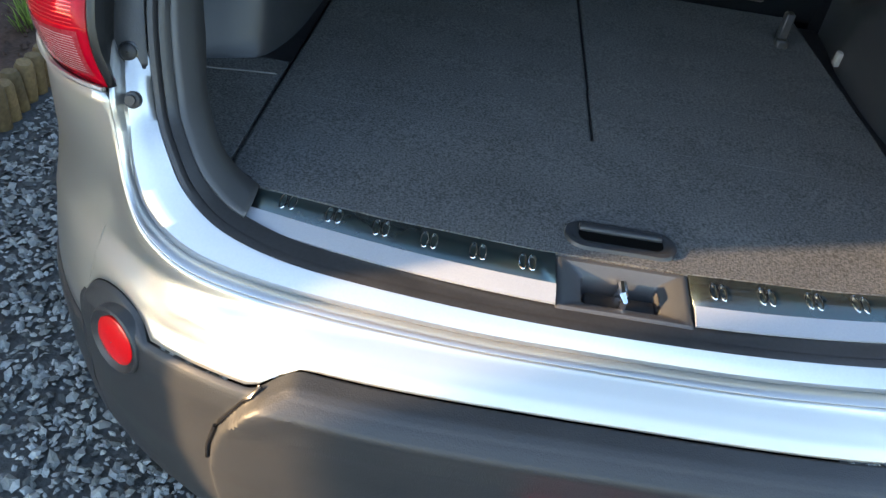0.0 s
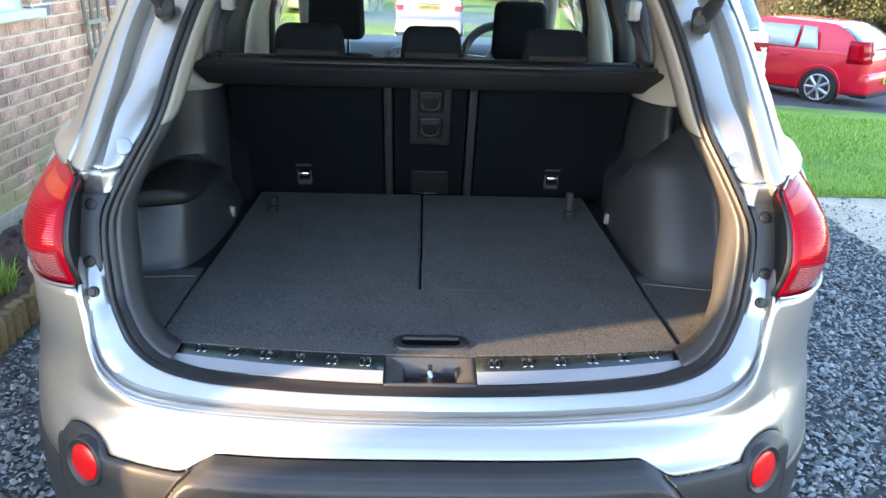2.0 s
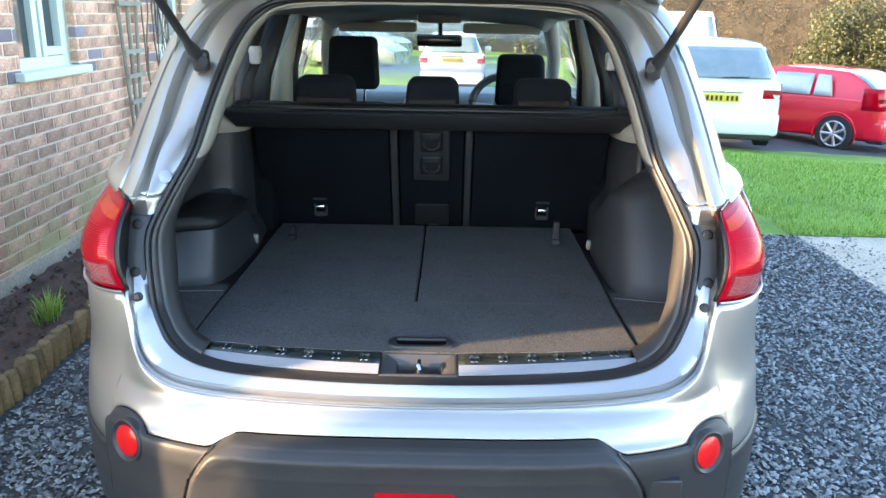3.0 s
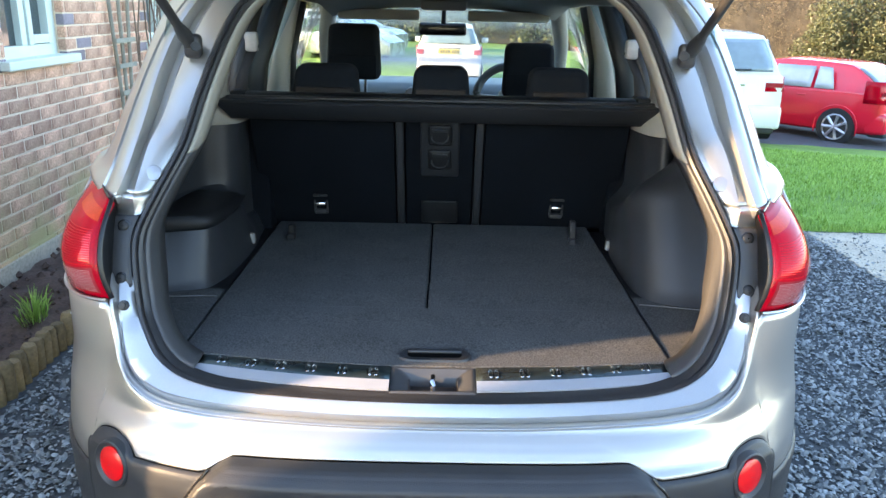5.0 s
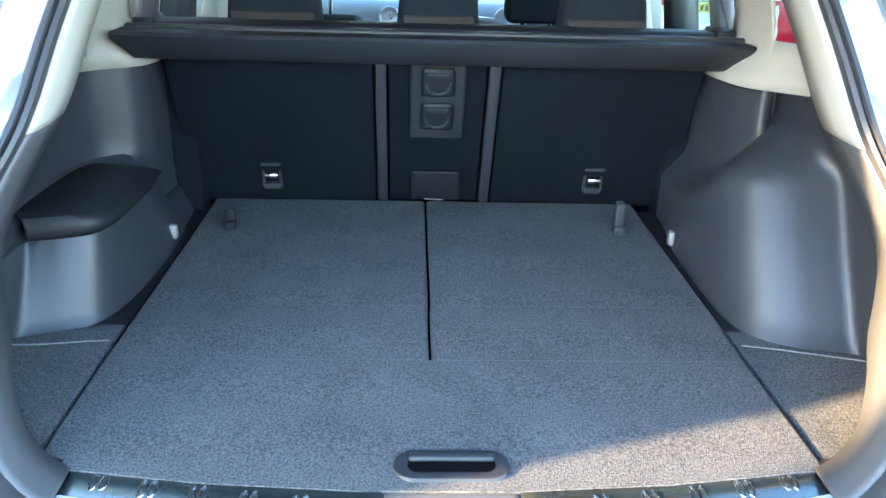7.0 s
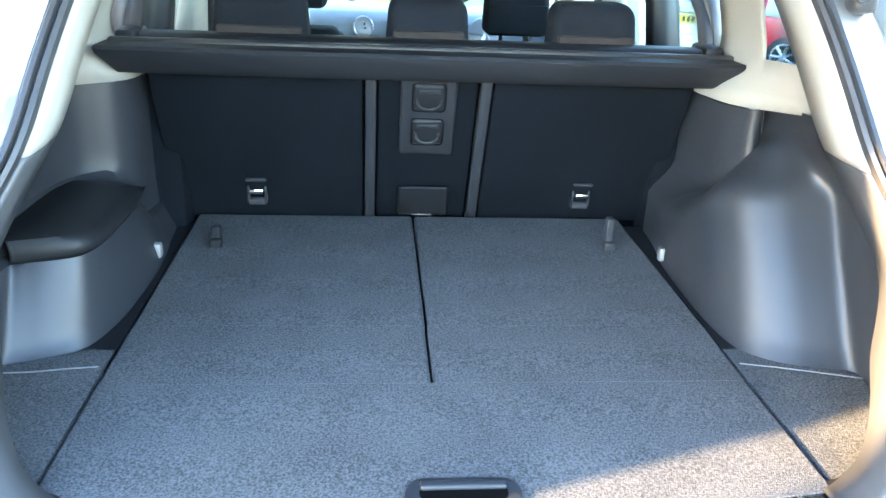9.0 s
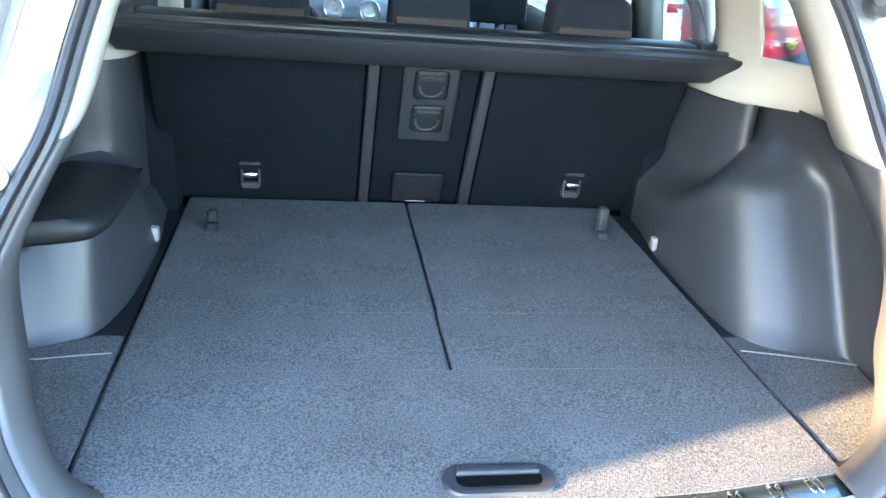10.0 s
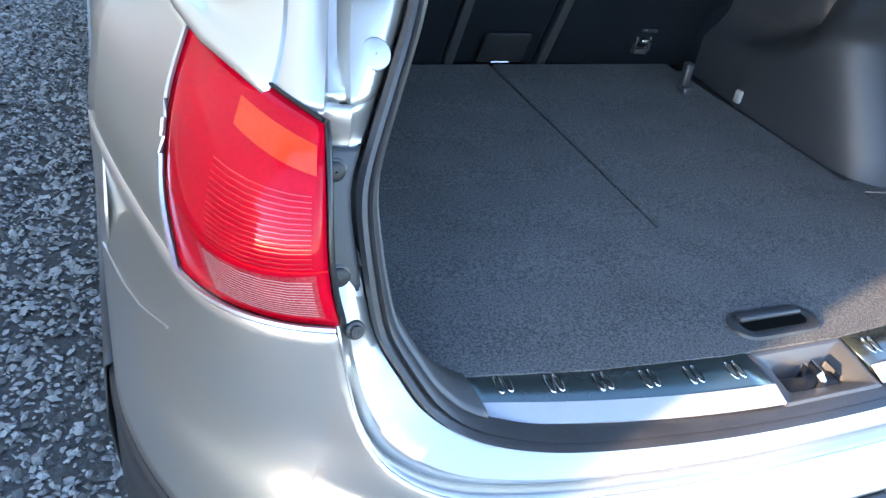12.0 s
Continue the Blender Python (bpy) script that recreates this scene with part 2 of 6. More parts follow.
# ---- mesh helpers ----
def part(name, data, mat, parent=None, label="", smooth=True, solid=0.0, bevel=0.0, offset=-1.0):
    """One mesh object from a bmesh or from (verts, faces), under its thing."""
    me = bpy.data.meshes.new(name)
    if isinstance(data, tuple):
        me.from_pydata([tuple(map(float, v)) for v in data[0]], [], [tuple(map(int, f)) for f in data[1]])
        bm = bmesh.new()
        bm.from_mesh(me)
        bmesh.ops.remove_doubles(bm, verts=bm.verts, dist=1e-5)
        bmesh.ops.recalc_face_normals(bm, faces=bm.faces)
    else:
        bm = data
    if smooth:
        for f in bm.faces:
            f.smooth = True
    bm.to_mesh(me)
    bm.free()
    if smooth:
        me.set_sharp_from_angle(angle=radians(40))
    me.materials.append(mat)
    ob = new(name, me)
    if solid:
        s = ob.modifiers.new("thickness", "SOLIDIFY")
        s.thickness, s.offset = solid, offset
    if bevel:
        b = ob.modifiers.new("round", "BEVEL")
        b.width, b.segments, b.limit_method = bevel, 2, "ANGLE"
    if parent:
        ob.parent = parent
    if label:
        ob["label"] = label
    return ob


def grid(rows, closed=False):
    """Quads between rows of points."""
    rows = [list(r) for r in rows]
    n = len(rows[0])
    verts = [p for r in rows for p in r]
    faces = []
    for i in range(len(rows) - 1):
        for j in range(n if closed else n - 1):
            k = (j + 1) % n
            faces.append((i * n + j, i * n + k, (i + 1) * n + k, (i + 1) * n + j))
    return verts, faces


def join(*datas):
    verts, faces = [], []
    for v, f in datas:
        o = len(verts)
        verts += list(v)
        faces += [tuple(i + o for i in q) for q in f]
    return verts, faces


def box(x0, x1, y0, y1, z0, z1):
    v = [(x, y, z) for z in (z0, z1) for y in (y0, y1) for x in (x0, x1)]
    return v, [(0, 2, 3, 1), (4, 5, 7, 6), (0, 1, 5, 4), (2, 6, 7, 3), (0, 4, 6, 2), (1, 3, 7, 5)]


def moved(data, m):
    return [tuple(m @ Vector(p)) for p in data[0]], data[1]


def spline(nodes, n):
    """Catmull-Rom through the nodes, n points, even in node steps."""
    P = np.array(nodes, float)
    P = np.vstack([2 * P[0] - P[1], P, 2 * P[-1] - P[-2]])
    out = []
    for u in np.linspace(0, len(nodes) - 1, n):
        i = min(int(u), len(nodes) - 2)
        t = u - i
        a, b, c, d = P[i], P[i + 1], P[i + 2], P[i + 3]
        out.append(0.5 * (2 * b + (c - a) * t + (2 * a - 5 * b + 4 * c - d) * t * t + (3 * b - a - 3 * c + d) * t ** 3))
    return np.array(out)


def tube(points, r, sides=8, cap=True):
    pts = [Vector(p) for p in points]
    rad = r if isinstance(r, (list, tuple, np.ndarray)) else [r] * len(pts)
    rows = []
    for i, p in enumerate(pts):
        d = (pts[min(i + 1, len(pts) - 1)] - pts[max(i - 1, 0)]).normalized()
        a = d.cross(Vector((0, 0, 1)) if abs(d.z) < 0.9 else Vector((1, 0, 0))).normalized()
        b = d.cross(a)
        rows.append([p + rad[i] * (math.cos(q) * a + math.sin(q) * b) for q in np.linspace(0, 2 * math.pi, sides, endpoint=False)])
    v, f = grid(rows, closed=True)
    if cap:
        f = f + [tuple(range(sides)), tuple(range(len(v) - sides, len(v)))]
    return v, f


def rounded_box(x0, x1, y0, y1, z0, z1, r, seg=3):
    bm = bmesh.new()
    bmesh.ops.create_cube(bm, size=1)
    for v in bm.verts:
        v.co = Vector((x0 + (v.co.x + 0.5) * (x1 - x0), y0 + (v.co.y + 0.5) * (y1 - y0), z0 + (v.co.z + 0.5) * (z1 - z0)))
    bmesh.ops.bevel(bm, geom=list(bm.edges), offset=r, segments=seg, profile=0.5, affect="EDGES")
    return bm


def as_data(bm):
    v = [tuple(p.co) for p in bm.verts]
    bm.verts.index_update()
    f = [tuple(q.index for q in g.verts) for g in bm.faces]
    bm.free()
    return v, f


def disc(c, r, axis, depth, sides=24, dome=0.0):
    """A round stud or lens: centre, radius, the way that it faces, thickness."""
    a = Vector(axis).normalized()
    u = a.cross(Vector((0, 0, 1)) if abs(a.z) < 0.9 else Vector((1, 0, 0))).normalized()
    w = a.cross(u)
    c = Vector(c)
    rows = []
    for rr, d in ((r, 0), (r, depth * 0.8), (r * 0.93, depth), (r * 0.5, depth + dome * 0.75), (0.001, depth + dome)):
        rows.append([c + a * d + rr * (math.cos(q) * u + math.sin(q) * w) for q in np.linspace(0, 2 * math.pi, sides, endpoint=False)])
    return grid(rows, closed=True)


def thing(name, label, category, group="", kind=""):
    return tagged(new(name), label, category, group, kind)


def lerp(xs, ys):
    return lambda t: float(np.interp(t, xs, ys))


def smooth(t, a, b):
    t = min(1.0, max(0.0, (t - a) / (b - a)))
    return t * t * (3 - 2 * t)


# ---- ground ----
def ground_z(x, y):
    return -0.034 * max(0.0, y - 4.5) * (1 - 0.6 * smooth(y, 12, 40)) - 0.080 * max(0.0, min(x, 9) - 2.8) * smooth(y, 4.5, 9) - 0.11 * math.exp(-((x - 4.1) / 2.0) ** 2 - ((y - 11.5) / 2.6) ** 2)


def sheet(x0, x1, y0, y1, nx, ny, lift, wobble=0.0):
    rows = []
    for y in np.linspace(y0, y1, ny):
        rows.append([(x, y, ground_z(x, y) + lift + wobble * noise.noise((x * 1.7, y * 1.7, 3.1))) for x in np.linspace(x0, x1, nx)])
    return grid(rows)


far = []
for y in (-900, -200, -40, -8, -2, 0, 1, 2, 3, 4, 4.5, 5, 6, 7, 8, 9, 10, 12, 15, 20, 28, 40, 80, 200, 600, 2500):
    far.append([(x, y, ground_z(x, y) - 0.03) for x in (-900, -200, -60, -20, -8, -3, -1, 0, 1, 2, 2.8, 4, 6, 9, 14, 20, 40, 100, 300, 900)])
ground = tagged(part("ground", grid(far), TARMAC), "dark tarmac and grit ground round the house", "ground", kind="structure")
drive = tagged(part("driveway", sheet(-1.66, 2.6, -4, 4.6, 60, 110, 0.0, 0.008), GRAVEL_BED), "driveway bed under blue-grey slate chips", "driveway", kind="structure")


def chips(n, x0, x1, y0, y1, seed, low, high, lift=0.0):
    """Flat angular stones, joined."""
    rng = np.random.default_rng(seed)
    base = np.array([(1, 0, 0), (0.2, 0.95, 0.1), (-0.9, 0.35, 0), (-0.5, -0.85, 0.1), (0.5, -0.7, 0), (0.05, 0.1, 0.55), (-0.3, -0.1, 0.5)])
    quads = [(0, 1, 5), (1, 2, 6), (1, 6, 5), (2, 3, 6), (3, 4, 6), (4, 5, 6), (4, 0, 5)]
    V = np.empty((n, 7, 3))
    for i in range(n):
        s = low + (high - low) * rng.random() ** 2.5
        a, tx, ty = rng.random() * 6.28, rng.normal() * 0.35, rng.normal() * 0.35
        p = base * (s * rng.uniform(0.75, 1.3), s * rng.uniform(0.5, 1.0), s * rng.uniform(0.6, 1.1)) * rng.uniform(0.85, 1.15, (7, 1))
        c, d = math.cos(a), math.sin(a)
        x, y, z = p[:, 0] * c - p[:, 1] * d, p[:, 0] * d + p[:, 1] * c, p[:, 2]
        z = z + tx * x + ty * y
        px, py = rng.uniform(x0, x1), rng.uniform(y0, y1)
        V[i] = np.stack([x + px, y + py, z + 0.004 + lift + ground_z(px, py) + rng.random() * 0.006], 1)
    F = [(a + 7 * i, b + 7 * i, c + 7 * i) for i in range(n) for a, b, c in quads]
    me = bpy.data.meshes.new("gravel")
    me.from_pydata(V.reshape(-1, 3).tolist(), [], F)
    return me


for k, args in enumerate(((19000, -1.62, -0.3, -0.2, 3.2, 1, 0.006, 0.018), (6500, -1.62, -0.7, 3.19, 4.6, 4, 0.007, 0.018), (24000, 0.5, 2.66, 0.0, 2.6, 2, 0.006, 0.018), (10000, 0.9, 2.66, 2.6, 4.6, 3, 0.008, 0.018), (9000, -1.6, 2.5, -3.6, -0.1, 9, 0.007, 0.020), (420, 2.6, 3.0, 2.2, 3.92, 6, 0.006, 0.014, 0.010), (260, 2.8, 5.4, 2.2, 3.9, 7, 0.006, 0.014, 0.010))):
    me = chips(*args)
    me.materials.append(STONE)
    tagged(new("gravel", me), "loose blue-grey slate chippings on the drive", "gravel", kind="stuff")

concrete = part("concrete_path", join(box(2.6, 8.0, 2.2, 3.93, -0.06, 0.012)), CONCRETE, bevel=0.01)
tagged(concrete, "pale worn concrete path edge beside the gravel", "path", kind="structure")
lawn = tagged(part("lawn", sheet(2.3, 16, 3.94, 10.6, 70, 60, 0.02, 0.02), LAWN), "short green lawn with a few bare patches", "lawn", kind="structure")


def blades(n, x0, x1, y0, y1, seed, h0, h1, bend=0.4):
    rng = np.random.default_rng(seed)
    V, F = [], []
    for i in range(n):
        u = rng.random() ** 1.5
        x, y = rng.uniform(x0, x1), y0 + (y1 - y0) * u
        h, a = rng.uniform(h0, h1), rng.random() * 6.28
        w = 0.004 + 0.006 * u
        z = ground_z(x, y) + 0.015
        dx, dy = math.cos(a), math.sin(a)
        V += [(x - dy * w, y + dx * w, z), (x + dy * w, y - dx * w, z), (x + dx * h * bend, y + dy * h * bend, z + h)]
        F.append((3 * i, 3 * i + 1, 3 * i + 2))
    me = bpy.data.meshes.new("grass")
    me.from_pydata(V, [], F)
    return me


me = blades(60000, 2.55, 9.5, 3.95, 9.5, 5, 0.02, 0.055)
me.materials.append(GRASS)
tagged(new("grass", me), "short green lawn grass", "grass", kind="stuff")


# ---- house ----
WALL_X, HOUSE_Y0, HOUSE_Y1 = -2.34, -0.66, 7.4
COURSE, BRICK_L = 0.075, 0.225


def house():
    h = thing("house", "red brick house with pale green window frames", "house")
    wins = [(2.86, 3.58, 1.16, 2.26), (5.0, 5.7, 1.16, 2.26)]
    # wall behind the bricks, in strips round the openings
    def slab(y0, y1, z0, z1):
        return box(WALL_X - 0.28, WALL_X - 0.0035, y0, y1, z0, z1)
    strips = [slab(HOUSE_Y0, HOUSE_Y1, -0.1, 1.16), slab(HOUSE_Y0, HOUSE_Y1, 2.26, 4.9)]
    ys = [HOUSE_Y0] + [v for w in wins for v in w[:2]] + [HOUSE_Y1]
    for a, b in zip(ys[0::2], ys[1::2]):
        strips.append(slab(a, b, 1.16, 2.26))
    side = part("wall", join(*strips), MORTAR, h, smooth=False)
    part("wall", box(-9.5, WALL_X - 0.28, HOUSE_Y0, HOUSE_Y0 + 0.28, -0.1, 4.9), BRICK, h, smooth=False)
    part("wall", box(-9.5, WALL_X - 0.28, HOUSE_Y1 - 0.28, HOUSE_Y1, -0.3, 4.9), BRICK, h, smooth=False)
    roof = [(x, y, z) for y in (HOUSE_Y0 - 0.1, HOUSE_Y1 + 0.3) for x, z in ((-9.9, 4.8), (-5.9, 7.2), (WALL_X + 0.25, 4.8), (-5.9, 6.9))]
    part("roof", (roof, [(0, 1, 5, 4), (1, 2, 6, 5), (2, 3, 7, 6), (3, 0, 4, 7), (0, 3, 2, 1), (4, 5, 6, 7)]), TARMAC, h, smooth=False)
    part("plinth", box(WALL_X - 0.0035, WALL_X + 0.016, HOUSE_Y0, HOUSE_Y1, -0.1, 0.105), CONCRETE, h, smooth=False)
    for y0, y1, z0, z1 in wins:
        w = part("window_frame", join(box(WALL_X - 0.13, WALL_X - 0.06, y0, y0 + 0.06, z0, z1), box(WALL_X - 0.13, WALL_X - 0.06, y1 - 0.06, y1, z0, z1),
                                      box(WALL_X - 0.13, WALL_X - 0.06, y0 + 0.06, y1 - 0.06, z0, z0 + 0.07), box(WALL_X - 0.13, WALL_X - 0.06, y0 + 0.06, y1 - 0.06, z1 - 0.07, z1),
                                      box(WALL_X - 0.125, WALL_X - 0.055, y0 + 0.30, y0 + 0.36, z0 + 0.07, z1 - 0.07),
                                      box(WALL_X - 0.115, WALL_X - 0.045, y0 + 0.37, y0 + 0.42, z0 + 0.07, z1 - 0.07), box(WALL_X - 0.115, WALL_X - 0.045, y1 - 0.115, y1 - 0.065, z0 + 0.07, z1 - 0.07),
                                      box(WALL_X - 0.115, WALL_X - 0.045, y0 + 0.42, y1 - 0.115, z0 + 0.075, z0 + 0.125)), UPVC, h, "pale green painted window frame", smooth=False, bevel=0.004)
        part("pane", box(WALL_X - 0.10, WALL_X - 0.094, y0 + 0.05, y1 - 0.05, z0 + 0.06, z1 - 0.06), DARK_GLASS, w, "dark reflecting glass")
        part("sill", box(WALL_X - 0.10, WALL_X + 0.055, y0 - 0.07, y1 + 0.07, z0 - 0.045, z0 + 0.004), UPVC, h, "pale green sloping window sill", smooth=False, bevel=0.006)
    return h, side, wins


HOUSE, SIDE_WALL, WINDOWS = house()

# unseen slab, added to block the sun and narrow its strip beside the house
sun_blocker = thing("unseen_sun_blocker", "plain unseen slab added beyond the house corner to block sun", "wall")
part("blocker_slab", box(-4.12, -4.0, -2.15, -1.335, -0.05, 2.9), CONCRETE, sun_blocker, smooth=False)

# soil bed and timber edging
bed_rows = []
for y in np.linspace(-0.4, 7.4, 120):
    bed_rows.append([(x, y, 0.045 + 0.03 * noise.noise((x * 6, y * 6, 0)) + 0.02 * noise.noise((x * 17, y * 17, 2)) - (0.05 if x < -2.3 else 0)) for x in np.linspace(-2.33, -1.70, 24)])
tagged(part("flower_bed", grid(bed_rows), SOIL), "bare brown soil bed along the house wall", "flower bed", kind="structure")


def edging():
    e = thing("log_edging", "weathered half-log roll edging between soil and gravel", "edging")
    rng = np.random.default_rng(4)
    bm_data = tube([(0, 0, -0.05), (0, 0, 0.12), (0.001, 0, 0.135)], [0.031, 0.031, 0.024], 10)
    ob0 = None
    for i in range(96):
        y = -0.3 + i * 0.064
        if y > 5.6:
            break
        if ob0 is None:
            ob0 = part("log", bm_data, LOG, e)
            ob = ob0
        else:
            ob = ob0.copy()
            scene.collection.objects.link(ob)
        ob.matrix_basis = pose(-1.675 + rng.normal() * 0.006, y, rng.normal() * 0.008, rng.normal() * 3, rng.normal() * 4, rng.random() * 360)
    return e


edging()


# ---- other vehicles ----
def wheel(parent, x, y, z, r, out):
    t = part("tyre", tube([(x - out * 0.09, y, z), (x - out * 0.085, y, z), (x + out * 0.085, y, z), (x + out * 0.09, y, z)], [r * 0.9, r, r, r * 0.92], 28), TYRE, parent)
    rim = [tube([(x + out * 0.06, y, z), (x + out * 0.095, y, z)], [r * 0.66, r * 0.66], 24)]
    part("rim", tube([(x + out * 0.088, y, z), (x + out * 0.092, y, z)], r * 0.66, 24), BLACK_TRIM, t, "dark wheel recess")
    sp = []
    for k in range(7):
        a = k * 2 * math.pi / 7
        c, s = math.cos(a), math.sin(a)
        sp.append(tube([(x + out * 0.098, y + c * 0.02, z + s * 0.02), (x + out * 0.098, y + c * r * 0.66, z + s * r * 0.66)], [0.022, 0.03], 6))
    ring = [(x + out * 0.096, y + math.cos(a) * r * 0.66, z + math.sin(a) * r * 0.66) for a in np.linspace(0, 2 * math.pi, 25)]
    sp.append(tube(ring, 0.014, 6, cap=False))
    sp.append(disc((x + out * 0.092, y, z), 0.05, (out, 0, 0), 0.012))
    part("spokes", join(*sp), ALLOY, t, "silver alloy spokes")


def small_car(name, label, L, W, H, paint, profile, lamps, place, plate=True, wheel_r=0.31):
    """A hatchback seen from behind: rear at y 0, front at y L. profile: rear glass lean and shape."""
    car = thing(name, label, "car")
    belt, hw = profile["belt"], W / 2
    lean = profile["lean"]
    # stations along the length: y, height of the shoulder, of the roof, half widths
    st = [(0.0, belt - 0.12, belt - 0.10, 0.86), (0.03, belt - 0.02, belt, 0.93), (0.10, belt, belt + 0.05, 0.955), (lean * 0.55, belt + 0.01, (belt + H) / 2, 0.975), (lean, belt + 0.02, H - 0.07, 0.985),
          (lean + 0.25, belt + 0.01, H - 0.025, 0.99), (L * 0.38, belt, H, 1.0), (L * 0.48, belt - 0.01, H - 0.025, 1.0), (L * 0.58, belt - 0.02, H - 0.13, 1.0),
          (L * 0.70, belt - 0.04, belt + 0.10, 0.99), (L * 0.78, belt - 0.07, belt - 0.03, 0.97), (L * 0.91, belt - 0.16, belt - 0.14, 0.93), (L, belt - 0.35, belt - 0.33, 0.82)]
    roof_z = lerp([q[0] for q in st], [q[2] for q in st])
    rows = []
    for y, sh, rf, k in spline(st, 49):
        w = hw * k
        g = max(0.0, min(1.0, (rf - sh) / (H - belt)))
        tw = w * (0.93 - 0.27 * g)
        half = [(0.0, 0.22), (w * 0.8, 0.22), (w * 0.96, 0.34), (w, 0.55), (w * 0.995, sh - 0.08), (w * 0.965, sh), (w * (0.95 - 0.04 * g), sh + 0.02 * g + 0.005), (tw * 1.02, rf - 0.06 * g - 0.002), (tw * 0.93, rf - 0.012 * g), (tw * 0.5, rf + 0.01 * g), (0.0, rf + 0.018 * g)]
        half = [tuple(q) for q in spline(half, 31)]
        ring = [(max(x, 0.0), y, z) for x, z in half] + [(-max(x, 0.0), y, z) for x, z in half[-2:0:-1]]
        rows.append(ring)
    n = len(rows[0])
    v, f = grid(rows, closed=True)
    f = f + [tuple(range(n)), tuple(range(len(v) - n, len(v)))]
    body = part("body", (v, f), paint, car)
    # rear bumper
    part("bumper", rounded_box(-hw * 0.95, hw * 0.95, -0.09, 0.25, 0.26, 0.60, 0.06, 3), paint, car)
    part("bumper_skirt", rounded_box(-hw * 0.86, hw * 0.86, -0.075, 0.2, 0.20, 0.33, 0.03, 2), BLACK_TRIM, car)
    # rear window, lying just over the skin
    gw = hw * 0.80
    zs_, ys_ = [belt, belt + 0.05, (belt + H) / 2, H - 0.07], [0.03, 0.10, lean * 0.55, lean]
    y1, z1 = 0.075, belt + 0.05
    rg = []
    for u in np.linspace(0, 1, 9):
        z = belt + 0.055 + (H - 0.15 - belt) * u
        y = float(np.interp(z, zs_, ys_))
        w = gw * (1.0 - 0.16 * u) * (0.97 if u in (0.0, 1.0) else 1.0)
        rg.append([(w * s_, y - 0.030 + 0.012 * s_ * s_, z + 0.004) for s_ in np.linspace(-1, 1, 9)])
    # the pane's colour carries a painted sky reflection
    part("rear_window", grid(rg), SKY_REFLECTION_GLASS, car, "car window glass, painted pale where it reflects the sky", solid=0.01)
    part("wiper", tube([(0.0, y1 - 0.06, z1 + 0.02), (hw * 0.42, y1 - 0.045, z1 + 0.03)], 0.012, 6), BLACK_TRIM, car)
    # side windows
    for s in (-1, 1):
        for a, b in ((lean + 0.20, L * 0.275), (L * 0.29, L * 0.455), (L * 0.47, L * 0.675)):
            q = []
            for u in np.linspace(0, 1, 5):
                row = []
                for t in np.linspace(0, 1, 8):
                    y = a + (b - a) * t
                    y += 0.12 * u * (1 - t) if a < L * 0.25 else 0.0
                    top = max(min(H - 0.10, roof_z(y) - 0.085), belt + 0.035)
                    z = belt + 0.02 + (top - belt - 0.02) * u
                    g = (z - belt) / (H - belt)
                    row.append((s * (hw * (0.965 - 0.185 * g) + 0.012), y, z))
                q.append(row)
            # the red car's panes get the reflected sky as a pale colour
            part("side_window", grid(q), PALE_SKY_GLASS if paint is RED_PAINT else DARK_GLASS, car, "car window glass, painted pale where it reflects the sky", solid=0.008)
        part("door_handle", rounded_box(*sorted((s * hw * 0.985, s * (hw * 0.985 + 0.035))), L * 0.30, L * 0.30 + 0.16, belt - 0.12, belt - 0.09, 0.008, 1), paint, car)
        part("door_mirror", rounded_box(*sorted((s * hw * 0.98, s * (hw + 0.16))), L * 0.60, L * 0.60 + 0.09, belt, belt + 0.14, 0.03, 2), paint, car)
        for yy in (L * profile.get("axle", 0.19), L * 0.80):
            arch = [(s * (hw - 0.005), yy + math.cos(a) * (wheel_r + 0.05), wheel_r + math.sin(a) * (wheel_r + 0.05)) for a in np.linspace(-0.3, math.pi + 0.3, 18)]
            part("wheel_arch", tube(arch, 0.012, 6), paint if paint is RED_PAINT else BLACK_TRIM, car)
            wheel(car, s * (hw - 0.09), yy, wheel_r, wheel_r, s)
        x0, x1, z0, z1b, wrap = lamps
        lam = []
        for u in np.linspace(0, 1, 5):
            z = z0 + (z1b - z0) * u
            lam.append([(s * hw * x, y, z) for x, y in ((x0, -0.005 + 0.05 * u), ((x0 + x1) / 2, 0.0 + 0.05 * u), (x1 * 0.985, 0.04 + 0.06 * u), (x1 + 0.01, 0.10 + 0.08 * u), (x1 + 0.02, 0.10 + wrap))])
        l = part("tail_lamp", grid(lam), RED_LENS, car, "red tail lamp", solid=0.03, offset=0)
        zz = z0 + (z1b - z0) * 0.45
        # only this car: amber piece puts the lit look of its lamps into colour
        if name == "white_small_car":
            part("lamp_centre", box(*sorted((s * hw * (x0 + 0.04), s * hw * (x1 * 0.95))), -0.016, 0.03, z0 + 0.02, z0 + (z1b - z0) * 0.33), ORANGE_LENS, l, "amber section standing for the lit lamp")
        part("lamp_band", box(*sorted((s * hw * x0, s * hw * (x1 * 0.98))), -0.018, 0.03, zz - 0.03, zz + 0.035), CLEAR_LENS, l, "pale clear lamp band")
    if plate:
        p = part("number_plate", rounded_box(-0.26, 0.26, -0.115 + profile["plate_in"], -0.10 + profile["plate_in"], profile["plate_z"], profile["plate_z"] + 0.111, 0.006, 1), YELLOW_PLATE, car, "yellow rear number plate")
        for i in range(7):
            x = -0.21 + i * 0.064 + (0.03 if i > 3 else 0)
            part("plate_bar", box(x, x + 0.035, -0.119 + profile["plate_in"], -0.114 + profile["plate_in"], profile["plate_z"] + 0.02, profile["plate_z"] + 0.09), INK, p, smooth=False)
